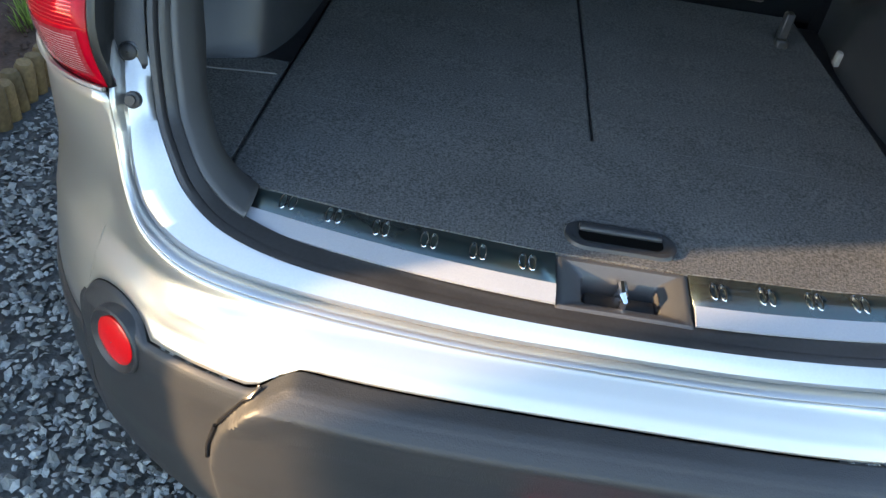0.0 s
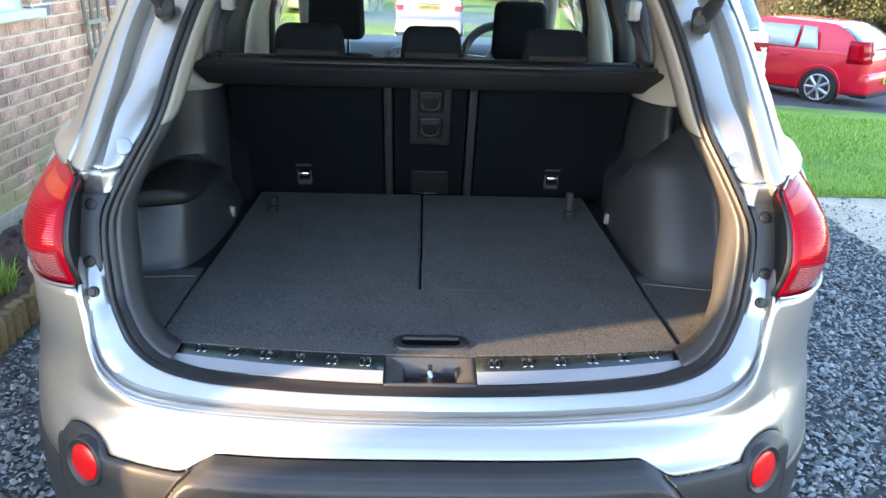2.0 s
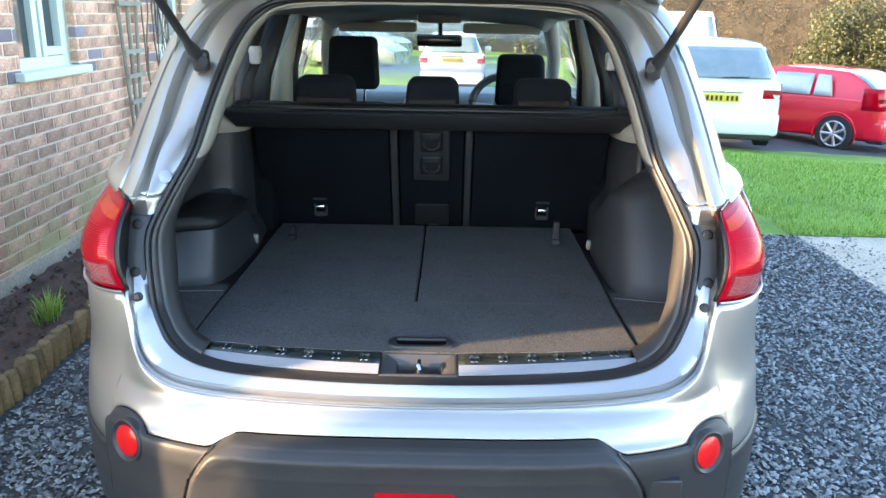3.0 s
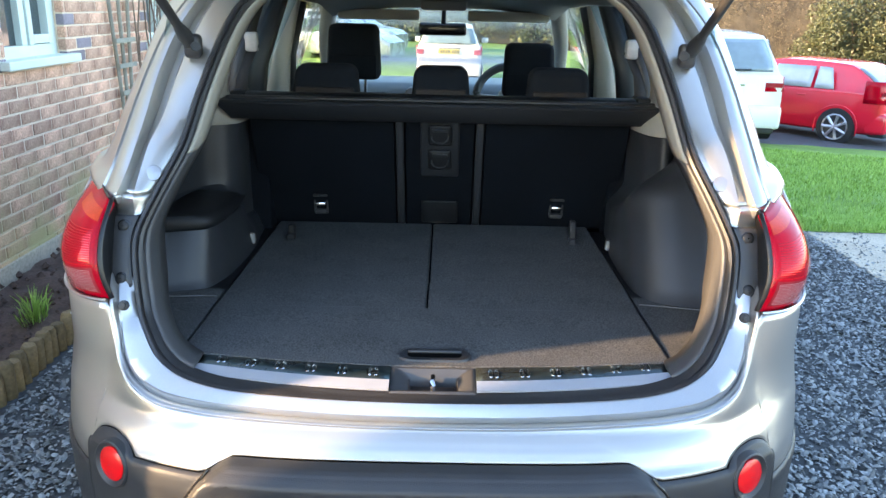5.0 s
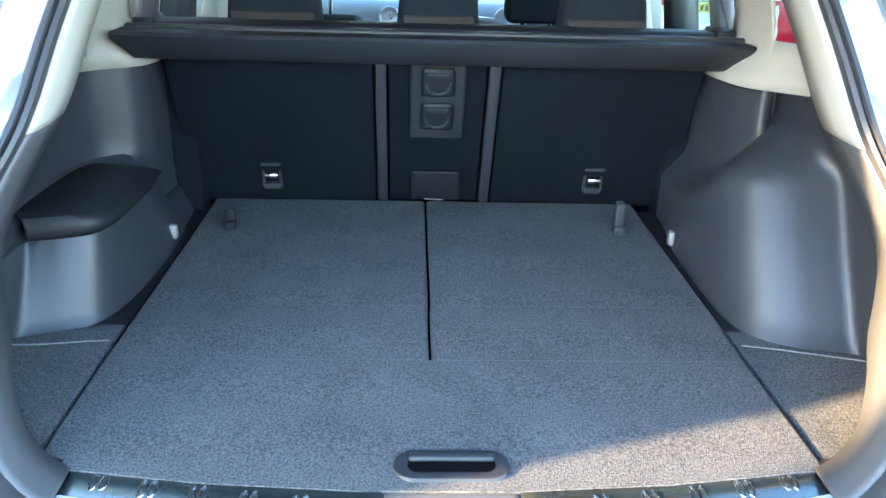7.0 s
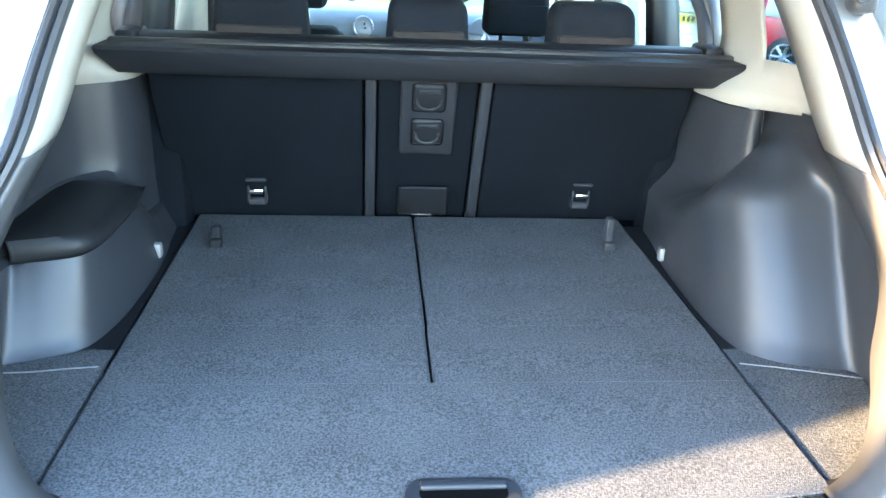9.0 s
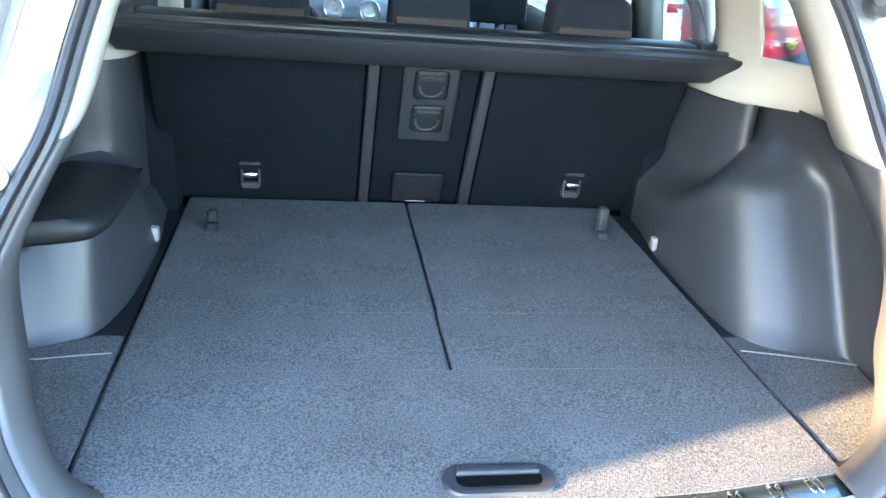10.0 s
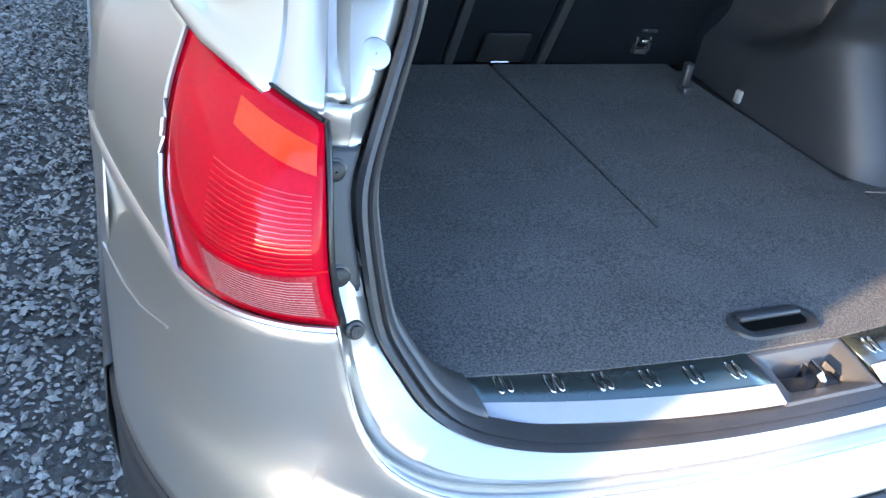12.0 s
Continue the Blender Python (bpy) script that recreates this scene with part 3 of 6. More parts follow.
    part("badge", disc((0, -0.02, belt - 0.10), 0.035, (0, -1, 0.1), 0.01), CHROME, car)
    part("boot_trim", box(-0.30, 0.30, -0.02, 0.0, profile["plate_z"] + 0.13, profile["plate_z"] + 0.15), CHROME, car, smooth=False)
    car.matrix_basis = place
    return car


def at_ground(x, y, turn):
    return pose(x, y, ground_z(x, y) - 0.03, 0, 0, turn)


small_car("white_hatchback", "white tall hatchback with yellow rear plate on the lawn edge", 4.27, 1.78, 1.60, WHITE_PAINT,
          {"belt": 1.02, "lean": 0.50, "plate_z": 0.74, "plate_in": 0.085}, (0.66, 0.955, 0.80, 1.0, 0.10), at_ground(4.05, 10.2, -9), True, 0.32)
small_car("red_hatchback", "glossy red five-door hatchback with alloy wheels", 4.25, 1.78, 1.40, RED_PAINT,
          {"belt": 0.92, "lean": 0.62, "plate_z": 0.42, "plate_in": 0.0, "axle": 0.165}, (0.70, 0.965, 0.76, 1.12, 0.20), at_ground(7.85, 12.18, 40), True, 0.32)
small_car("white_small_car", "small white hatchback with yellow plate, lamps lit by low sun", 3.6, 1.66, 1.50, WHITE_PAINT,
          {"belt": 0.98, "lean": 0.45, "plate_z": 0.80, "plate_in": 0.085}, (0.74, 0.955, 0.78, 0.98, 0.08), at_ground(0.1, 18.5, -2), True, 0.29)
small_car("silver_estate_car", "pale silver car parked facing the drive", 4.5, 1.85, 1.55, SILVER_BLUE,
          {"belt": 1.0, "lean": 0.5, "plate_z": 0.7, "plate_in": 0.085}, (0.72, 0.99, 0.85, 1.02, 0.1), at_ground(-6.0, 29.4, -108), False)
small_car("silver_suv", "pale silver four-wheel-drive car parked behind another", 4.6, 1.9, 1.72, SILVER_BLUE,
          {"belt": 1.1, "lean": 0.4, "plate_z": 0.7, "plate_in": 0.085}, (0.72, 0.99, 0.9, 1.1, 0.1), at_ground(-6.2, 33.9, -108), False, 0.35)
small_car("white_van", "white van parked behind the hatchback", 5.0, 1.95, 2.25, WHITE_PAINT,
          {"belt": 1.25, "lean": 0.18, "plate_z": 0.7, "plate_in": 0.085}, (0.86, 0.99, 0.9, 1.3, 0.1), at_ground(5.2, 16.6, -6), False, 0.33)


# ---- hedge, field and far trees ----
def foliage(n, spots, seed, size):
    """Small leaf faces scattered in clumps: spots are (x, y, z, rx, ry, rz)."""
    rng = np.random.default_rng(seed)
    V, F = [], []
    for i in range(n):
        sx, sy, sz, rx, ry, rz = spots[rng.integers(len(spots))]
        d = rng.normal(size=3)
        d = d / np.linalg.norm(d) * rng.random() ** 0.35
        c = np.array((sx + d[0] * rx, sy + d[1] * ry, sz + d[2] * rz))
        a, b = rng.normal(size=3), rng.normal(size=3)
        a /= np.linalg.norm(a)
        b = np.cross(a, b)
        b /= np.linalg.norm(b)
        s = size * rng.uniform(0.5, 1.4)
        V += [tuple(c + a * s), tuple(c + b * s * 0.5), tuple(c - a * s), tuple(c - b * s * 0.5)]
        F.append((4 * i, 4 * i + 1, 4 * i + 2, 4 * i + 3))
    me = bpy.data.meshes.new("leaves")
    me.from_pydata(V, [], F)
    return me


LAUREL = island_tint(material("laurel_leaf", (0.05, 0.1, 0.03), 0.5), (0.045, 0.058, 0.028), (0.105, 0.122, 0.060))
# dark twig tone with the shade of the hedge's inside put into the colour
TWIG_SHADE = material("twig_shade_sheet", (0.056, 0.051, 0.040), 0.95, 0, 0.45, 3, 40, 1.0)


def hedge(name, label, x0, y0, x1, y1, height, depth, n, leaf, seed, mat, twig=True):
    h = thing(name, label, "hedge")
    rng = np.random.default_rng(seed)
    length = math.hypot(x1 - x0, y1 - y0)
    spots, stems = [], []
    k = int(length * 2.2)
    for i in range(k):
        u = (i + rng.random()) / k
        x, y = x0 + (x1 - x0) * u, y0 + (y1 - y0) * u
        g = ground_z(x, y)
        hh = height * rng.uniform(0.86, 1.12)
        for j in range(5):
            spots.append((x + rng.normal() * 0.15, y + rng.normal() * depth * 0.3, g + hh * (0.12 + 0.19 * j), 0.55, depth * 0.5, hh * 0.16))
        stems.append(tube([(x, y, g - 0.1), (x + rng.normal() * 0.1, y, g + hh * 0.5), (x + rng.normal() * 0.4, y + rng.normal() * 0.2, g + hh * 1.02)], [0.03, 0.02, 0.006], 5))
    me = foliage(n, spots, seed, leaf)
    me.materials.append(mat)
    crown = new("leaves", me)
    crown.parent = h
    tagged(part("stems", join(*stems), TWIG, h), "bare brown hedge stems", kind="stuff")
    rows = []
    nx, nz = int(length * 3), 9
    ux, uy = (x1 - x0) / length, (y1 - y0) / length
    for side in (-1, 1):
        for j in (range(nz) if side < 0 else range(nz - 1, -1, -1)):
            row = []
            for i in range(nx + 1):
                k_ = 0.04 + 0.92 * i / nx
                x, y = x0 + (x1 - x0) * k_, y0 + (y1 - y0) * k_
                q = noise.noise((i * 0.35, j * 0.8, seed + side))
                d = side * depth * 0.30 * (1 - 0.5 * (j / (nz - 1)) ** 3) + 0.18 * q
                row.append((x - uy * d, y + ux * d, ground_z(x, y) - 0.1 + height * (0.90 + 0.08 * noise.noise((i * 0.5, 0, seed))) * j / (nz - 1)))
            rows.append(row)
    # dark sheet in the core stands for dense twigs and the shade between them
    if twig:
        part("twig_shade_sheet", grid(rows), TWIG_SHADE, h, "dark sheet standing for dense twigs and their shade")
    return h


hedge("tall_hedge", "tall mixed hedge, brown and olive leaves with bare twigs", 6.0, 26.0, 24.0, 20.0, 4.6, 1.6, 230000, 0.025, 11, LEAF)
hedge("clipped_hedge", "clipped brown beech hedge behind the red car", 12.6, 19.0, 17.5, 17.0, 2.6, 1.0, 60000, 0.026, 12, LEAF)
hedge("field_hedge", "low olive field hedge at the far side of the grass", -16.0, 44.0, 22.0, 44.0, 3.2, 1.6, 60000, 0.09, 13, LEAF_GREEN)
hedge("laurel_hedge", "evergreen laurel shrubs between the hedges", 10.3, 22.3, 13.5, 21.3, 3.0, 1.5, 40000, 0.040, 14, LAUREL, False)
field = tagged(part("field", sheet(-30, 30, 19.5, 70, 40, 30, 0.02), LAWN), "green field grass beyond the parked cars", "field", kind="structure")


# ---- the silver car with its boot open ----
CAR = thing("car", "silver crossover car with its tailgate raised and boot empty", "car")
half_w = lerp((0.15, 0.35, 0.70, 0.90, 0.95, 1.05, 1.11, 1.16, 1.23, 1.29, 1.355, 1.45, 1.52, 1.60), (0.85, 0.903, 0.900, 0.893, 0.887, 0.862, 0.81, 0.775, 0.748, 0.725, 0.705, 0.685, 0.665, 0.60))
corner_l = lerp((0.62, 0.72, 0.9, 1.1), (0.62, 0.54, 0.40, 0.40))
corner_n = lerp((0.62, 0.9), (3.5, 4.0))
back_y = lerp((0.18, 0.30, 0.45, 0.58, 0.622, 0.640, 0.655, 0.672, 0.685, 0.700, 0.76, 0.90, 1.0, 1.12), (-0.09, -0.135, -0.162, -0.165, -0.158, -0.138, -0.130, -0.118, -0.104, -0.085, -0.05, -0.006, 0.0, 0.03))


def skin(a, z, out=0.0):
    """A point of the outer skin: a from -1 to 1 round the tail, beyond that along the sides; z the height."""
    w, l = half_w(z), corner_l(z)
    s = 1 if a >= 0 else -1
    t = abs(a)
    if t <= 1:
        q = t * math.pi / 2
        n = corner_n(z)
        x, y = w * math.sin(q) ** (2 / n), l * (1 - math.cos(q))
        nx, ny = math.sin(q) ** (2 - 2 / n), -math.cos(q)
        k = math.hypot(nx, ny)
        return (s * (x + out * nx / k), back_y(z) + y + out * ny / k, z)
    return (s * (w + out), back_y(z) + l + (t - 1) * 3.0, z)


def a_of(x, z):
    r = min(1.0, abs(x) / half_w(z))
    return math.copysign(math.asin(r ** (corner_n(z) / 2)) * 2 / math.pi, x) if x else 0.0


# boundary between paint and black cladding, by |x|
def clad_edge(x):
    x = abs(x)
    z = 0.654 - 0.031 * smooth(x, 0.375, 0.455)
    d = 0.064 ** 2 - (x - 0.656) ** 2
    if d > 0:
        z = max(z, 0.598 + math.sqrt(d) * 0.90)
    if x > 0.70:
        z = max(0.560, z) if d > 0 else 0.560
    return z


# edge of the outer skin round the boot opening (right half): bottom centre up to the roof
RIM = [(0, -0.087, 0.703), (0.18, -0.086, 0.705), (0.35, -0.076, 0.710), (0.47, -0.062, 0.715), (0.56, -0.040, 0.724), (0.62, -0.008, 0.749), (0.65, 0.022, 0.79), (0.665, 0.046, 0.85),
       (0.674, 0.060, 0.902), (0.688, 0.118, 0.965), (0.690, 0.148, 1.04), (0.680, 0.165, 1.105), (0.672, 0.215, 1.17), (0.658, 0.265, 1.24), (0.645, 0.315, 1.30), (0.628, 0.40, 1.40),
       (0.600, 0.50, 1.49), (0.54, 0.585, 1.56), (0.42, 0.63, 1.60), (0.22, 0.645, 1.615), (0, 0.65, 1.62)]
SEAL = [(0, -0.060, 0.750), (0.18, -0.055, 0.751), (0.35, -0.039, 0.754), (0.45, -0.022, 0.759), (0.525, 0.002, 0.771), (0.573, 0.030, 0.797), (0.602, 0.057, 0.836), (0.620, 0.078, 0.865),
        (0.628, 0.092, 0.892), (0.638, 0.112, 0.955), (0.642, 0.137, 1.02), (0.625, 0.163, 1.07), (0.595, 0.201, 1.135), (0.565, 0.246, 1.20), (0.546, 0.309, 1.289), (0.517, 0.386, 1.398),
        (0.493, 0.466, 1.476), (0.449, 0.527, 1.532), (0.378, 0.552, 1.558), (0.20, 0.565, 1.570), (0, 0.572, 1.577)]
NR = 161
# tail lamp: inner edge, corner and outer edge of the lens, by height fraction
lens_v = (0.0, 0.22, 0.45, 0.72, 1.0)
lens_in = [(0.672, 0.056, 0.910), (0.684, 0.052, 0.955), (0.689, 0.060, 1.000), (0.687, 0.084, 1.052), (0.681, 0.128, 1.103)]
lens_mid = [(0.778, 0.092, 0.903), (0.802, 0.062, 0.950), (0.815, 0.054, 1.000), (0.792, 0.094, 1.058), (0.737, 0.212, 1.119)]
lens_out = [(0.815, 0.186, 0.914), (0.821, 0.240, 0.960), (0.818, 0.272, 1.010), (0.805, 0.298, 1.076), (0.779, 0.332, 1.137)]


def lens(u, v):
    a, k, b = (np.array([np.interp(v, lens_v, [q[i] for q in c]) for i in range(3)]) for c in (LENS_IN, LENS_MID, LENS_OUT))
    return a * (1 - u) ** 2 + 2 * k * u * (1 - u) + b * u * u


rim, seal = spline(RIM, NR), spline(SEAL, NR)
LENS_IN, LENS_MID, LENS_OUT = spline(lens_in, 41), spline(lens_mid, 41), spline(lens_out, 41)
lens_v = np.interp(np.linspace(0, 4, 41), range(5), (0.0, 0.22, 0.45, 0.72, 1.0))


def seal_at(z):
    return np.array([np.interp(z, seal[:, 2], seal[:, i]) for i in range(3)])


def behind(y, z):
    """Keeps the inner trims in front of the rear pillar's back."""
    return max(y, seal_at(z)[1] + 0.05 * smooth(z, 1.0, 1.12))


def inward(k, d_in, d_y):
    """The seal's curve moved towards the middle of the opening and forwards."""
    c = np.array((0.0, 0.3, 1.13))
    out = []
    for p in seal:
        g = np.array((0.0, 0.22 + 0.6 * (p[2] - 0.95), min(max(p[2], 0.93), 1.33)))
        d = g - p
        if p[2] < 0.78:
            d = np.array((-p[0] * 0.35 if abs(p[0]) > 0.45 else 0.0, 0.0, 0.35))
        n = np.linalg.norm(d)
        q = p + d / n * d_in
        k = 1 - smooth(p[2], 0.765, 0.81)
        q[1] = p[1] + d_y + 0.75 * d_in * k
        q[2] = p[2] + (q[2] - p[2]) * (1 - 0.75 * k)
        out.append(q)
    out = np.array(out)
    ker = np.ones(7) / 7
    for i in range(3):
        pad = np.concatenate([out[3:0:-1, i] * (-1 if i == 0 else 1), out[:, i], out[-2:-5:-1, i] * (-1 if i == 0 else 1)])
        out[:, i] = np.convolve(pad, ker, "valid")
    return out


def both(curve):
    """Full loop half from left bottom over the sides: mirror and join at the bottom centre."""
    m = curve[::-1].copy()
    m[:, 0] *= -1
    return np.vstack([m[:-1], curve])


def loft(name, curves, mat, parent, label="", solid=0.003, i0=0, i1=None):
    rows = [both(np.array(c)) if i1 is None else np.array(c)[i0:i1] for c in curves]
    return part(name, grid([[tuple(p) for p in r] for r in rows]), mat, parent, label, solid=solid)


def quarter(t, u):
    """The skin from the lamp's outer edge forwards: t forwards, u the height fraction of the lamp."""
    o = lens(1.0, u)
    w = half_w(o[2]) + 0.006 + 0.010 * u
    return np.array((o[0] + 0.002 + (w - o[0]) * (0.7 * t + 0.3 * (1 - (1 - t) ** 2)), o[1] + 0.001 + (0.60 - o[1]) * t, o[2] + 0.035 * t * u))


# flange between skin and seal: a step down, a flat and a raised bead
mix = lambda a, b, t: a * (1 - t) + b * t
low = np.array([1 - smooth(p[2], 0.74, 0.9) for p in rim])
f = []
for t_low, t_side, dy_low, dy_side, dz in ((0.0, 0.0, 0.0, 0.0, 0.0), (0.02, 0.05, 0.0285, 0.008, -0.003), (0.08, 0.12, 0.0248, 0.016, 0.001), (0.12, 0.30, 0.0123, 0.016, 0.012), (0.20, 0.37, 0.0081, 0.005, 0.0126),
                                           (0.50, 0.52, 0.004, 0.002, 0.0075), (0.62, 0.64, 0.0033, 0.003, 0.0065), (0.90, 0.90, 0.001, 0.002, 0.003), (1.0, 1.0, 0.012, 0.012, -0.002)):
    c = mix(rim, seal, (t_low * low + t_side * (1 - low))[:, None])
    c[:, 1] += dy_low * low + dy_side * (1 - low)
    c[:, 2] += dz * low
    f.append(c)
K1, K2 = int(np.argmax(rim[:, 2] > 0.955)), int(np.argmax(rim[:, 2] > 1.556))
part("boot_frame", grid([[tuple(p) for p in both(c[:K1])] for c in f]), SILVER_IN, CAR, "silver painted frame round the boot opening", solid=0.003)
part("roof_edge", grid([[tuple(p) for p in both(c[K2:][::-1])] for c in f]), SILVER_IN, CAR, "silver rear edge of the roof", solid=0.003)

# outer skin: bumper and quarters
rows = []
rim_low = [p for p in rim if p[2] <= 0.903]


NV = 17
# top edge of the painted skin: under the opening, under the lamp, then the side
edge_nodes = [tuple(p) for p in rim_low] + [tuple(lens(t, 0.0) + np.array((0.0, -0.003, -0.003))) for t in np.linspace(0.03, 1, 14)] + [tuple(quarter(t, 0.0) + np.array((0.001, 0.0, 0.002))) for t in (0.1, 0.25, 0.4, 0.55, 0.75, 1.0)]
E_ = np.array(edge_nodes)
arc = np.concatenate([[0], np.cumsum(np.linalg.norm(np.diff(E_, axis=0), axis=1))])


def top_point(t):
    return np.array([np.interp(t * arc[-1], arc, E_[:, i]) for i in range(3)])


def foot_point(t):
    a = t ** 1.15
    x = skin(a, 0.62)[0]
    z = clad_edge(x) + 0.002
    return np.array(skin(a, z))


def skin_y(x, z):
    return skin(a_of(x, z), z)[1]


rows = [[] for _ in range(NV)]
for t in np.linspace(-1, 1, 141):
    s = -1 if t < 0 else 1
    B, T = foot_point(abs(t)), top_point(abs(t))
    d = T[1] - skin_y(T[0], T[2])
    for i in range(NV):
        u = i / (NV - 1)
        x, z = B[0] + (T[0] - B[0]) * u, B[2] + (T[2] - B[2]) * u
        k = smooth(x / half_w(z), 0.90, 0.995)
        y = (1 - k) * (skin_y(x, z) + d * smooth(u, 0.3, 1.0)) + k * (B[1] + (T[1] - B[1]) * u)
        rows[i].append((s * x, y, z))
part("bumper", grid(rows), SILVER, CAR, "silver painted rear bumper and quarters", solid=0.004)

for s in (-1, 1):
    # raised silver bead imitates the edge highlight of the bumper and wing seam
    part("seam_highlight", tube([(s * x, y, z) for x, y, z in ((0.897, 0.487, 0.762), (0.875, 0.36, 0.778), (0.858, 0.290, 0.790), (0.831, 0.209, 0.814))], 0.0016, 6), SILVER_IN, CAR, "fine silver bead standing for the highlight along the bumper and wing seam")

# black cladding under the paint, with a ledge; the middle skirt ends at a slanting joint
GAP_Z, GAP_X = (0.440, 0.500, 0.545, 0.575, 0.607, 0.635, 0.648), (0.505, 0.500, 0.487, 0.470, 0.448, 0.422, 0.405)
gap_x = lerp(GAP_Z, GAP_X)
LEVEL = (0.0, 0.002, 0.005, 0.011, 0.018, 0.030, 0.052, 0.068, 0.085, 0.105, 0.13, 0.17, 0.23, 0.31, 0.42)
PROUD = (0.0, 0.010, 0.022, 0.029, 0.031, 0.030, 0.024, 0.021, 0.02, 0.02, 0.02, 0.018, 0.015, 0.01, 0.0)
rows = []
for q in np.linspace(0, len(LEVEL) - 1, 43):
    drop, proud = np.interp(q, range(len(LEVEL)), LEVEL), np.interp(q, range(len(LEVEL)), PROUD)
    row = []
    for a in np.linspace(-1, 1, 481):
        x = skin(a, 0.6)[0]
        lv = clad_edge(x) - drop
        inner = 1 - smooth(abs(x) - gap_x(lv), -0.008, 0.005)
        row.append(skin(a, max(lv, 0.2), proud * (0.25 + 0.75 * inner)))
    rows.append(row)
clad = part("lower_bumper", grid(rows), BLACK_TRIM, CAR, "dark grey plastic lower bumper", solid=0.004)
for s in (-1, 1):
    # panel gap between the middle skirt and the corner cladding
    gap = [Vector(skin(a_of(s * (gap_x(z) + 0.006), 0.6), z, 0.0080)) for z in np.linspace(0.47, 0.632, 14)]
    part("panel_gap", tube(gap, 0.0036, 8), BLACK_GLOSS, clad)
    # round reflector in its bowl
    c = Vector(skin(a_of(s * 0.650, 0.594), 0.594, 0.004))
    nrm = Vector((s * 0.52, -0.84, 0.10)).normalized()
    u = nrm.cross(Vector((0, 0, 1))).normalized()
    w = nrm.cross(u)
    bowl = []
    for r, d in ((0.054, -0.030), (0.052, -0.006), (0.050, 0.004), (0.047, 0.006), (0.043, 0.003), (0.038, -0.001)):
        bowl.append([c + nrm * d + r * (math.cos(q) * u + math.sin(q) * w) for q in np.linspace(0, 2 * math.pi, 32, endpoint=False)])
    ring = part("reflector_ring", grid(bowl, closed=True), BLACK_TRIM, CAR, "dark plastic ring")
    part("reflector", disc(c - nrm * 0.004, 0.0365, nrm, 0.008, 28, 0.004), RED_REFLECTOR, ring, "round red reflector")
part("tow_cover", rounded_box(0.50, 0.58, -0.03, -0.01, 0.50, 0.56, 0.003, 1), BLACK_TRIM, clad).location = (0, -0.095, 0.0)
part("fog_lamp", rounded_box(-0.088, 0.088, -0.212, -0.15, 0.492, 0.556, 0.010, 2), RED_REFLECTOR, CAR, "red rear fog lamp low in the bumper")
part("underbody_panel", box(-0.6, 0.6, 0.12, 1.2, 0.20, 0.23), BLACK_GLOSS, CAR)

# body sides, from the corner forwards
for s in (-1, 1):
    rows = []
    for z in np.linspace(0.56, 1.105, 12):
        y0 = back_y(z) + corner_l(z)
        if z > 0.895:
            y0 = 0.52
        rows.append([(s * (half_w(z) + (-0.002 if y > 0.6 else -0.006)), y, z) for y in (y0, 0.6, 0.9, 1.4, 2.0, 2.8, 3.4, 3.9)])
    part("side_panel", grid(rows), SILVER, CAR, solid=0.004)
    rows = []
    for z, o in ((0.575, 0.0), (0.57, 0.014), (0.45, 0.018), (0.30, 0.018), (0.22, 0.0)):
        rows.append([(s * (half_w(z) + o), y, z) for y in (back_y(z) + corner_l(z) - 0.01, 0.7, 1.4, 2.0, 2.8, 3.9)])
    part("side_cladding", grid(rows), BLACK_TRIM, CAR, solid=0.004)

    rows = []
    for z in np.linspace(0.60, 1.19, 16):
        rows.append([(s * (half_w(z) - 0.012 - 0.02 * (1 - smooth(y, 0.42, 0.62))), y, z) for y in np.linspace(0.44, 1.3, 12)])
    part("quarter_panel", grid(rows), SILVER, CAR, "silver inner quarter panel", solid=0.003)

# rear pillars: side, ridge, gutter and flange, section by section
SEC = [(1.105, (0.795, 0.338), (0.722, 0.188), (0.676, 0.150), 0.176, (0.644, 0.164)), (1.155, (0.767, 0.350), (0.704, 0.216), (0.664, 0.196), 0.228, (0.638, 0.203)), (1.205, (0.744, 0.382), (0.694, 0.254), (0.655, 0.236), 0.272, (0.628, 0.240)),
       (1.26, (0.733, 0.42), (0.685, 0.300), (0.646, 0.282), 0.324, (0.610, 0.290)), (1.355, (0.705, 0.49), (0.665, 0.375), (0.632, 0.358), 0.402, (0.590, 0.365)), (1.45, (0.685, 0.56), (0.637, 0.458), (0.605, 0.442), 0.482, (0.562, 0.448)),
       (1.53, (0.652, 0.605), (0.590, 0.540), (0.560, 0.530), 0.565, (0.522, 0.530)), (1.572, (0.605, 0.64), (0.535, 0.598), (0.505, 0.590), 0.612, (0.468, 0.578))]
zz = [q[0] for q in SEC]
sec = [spline([(q[0], q[k][0], q[k][1]) if k != 4 else (q[0], 0, q[4]) for q in SEC], 46) for k in (1, 2, 3, 4, 5)]
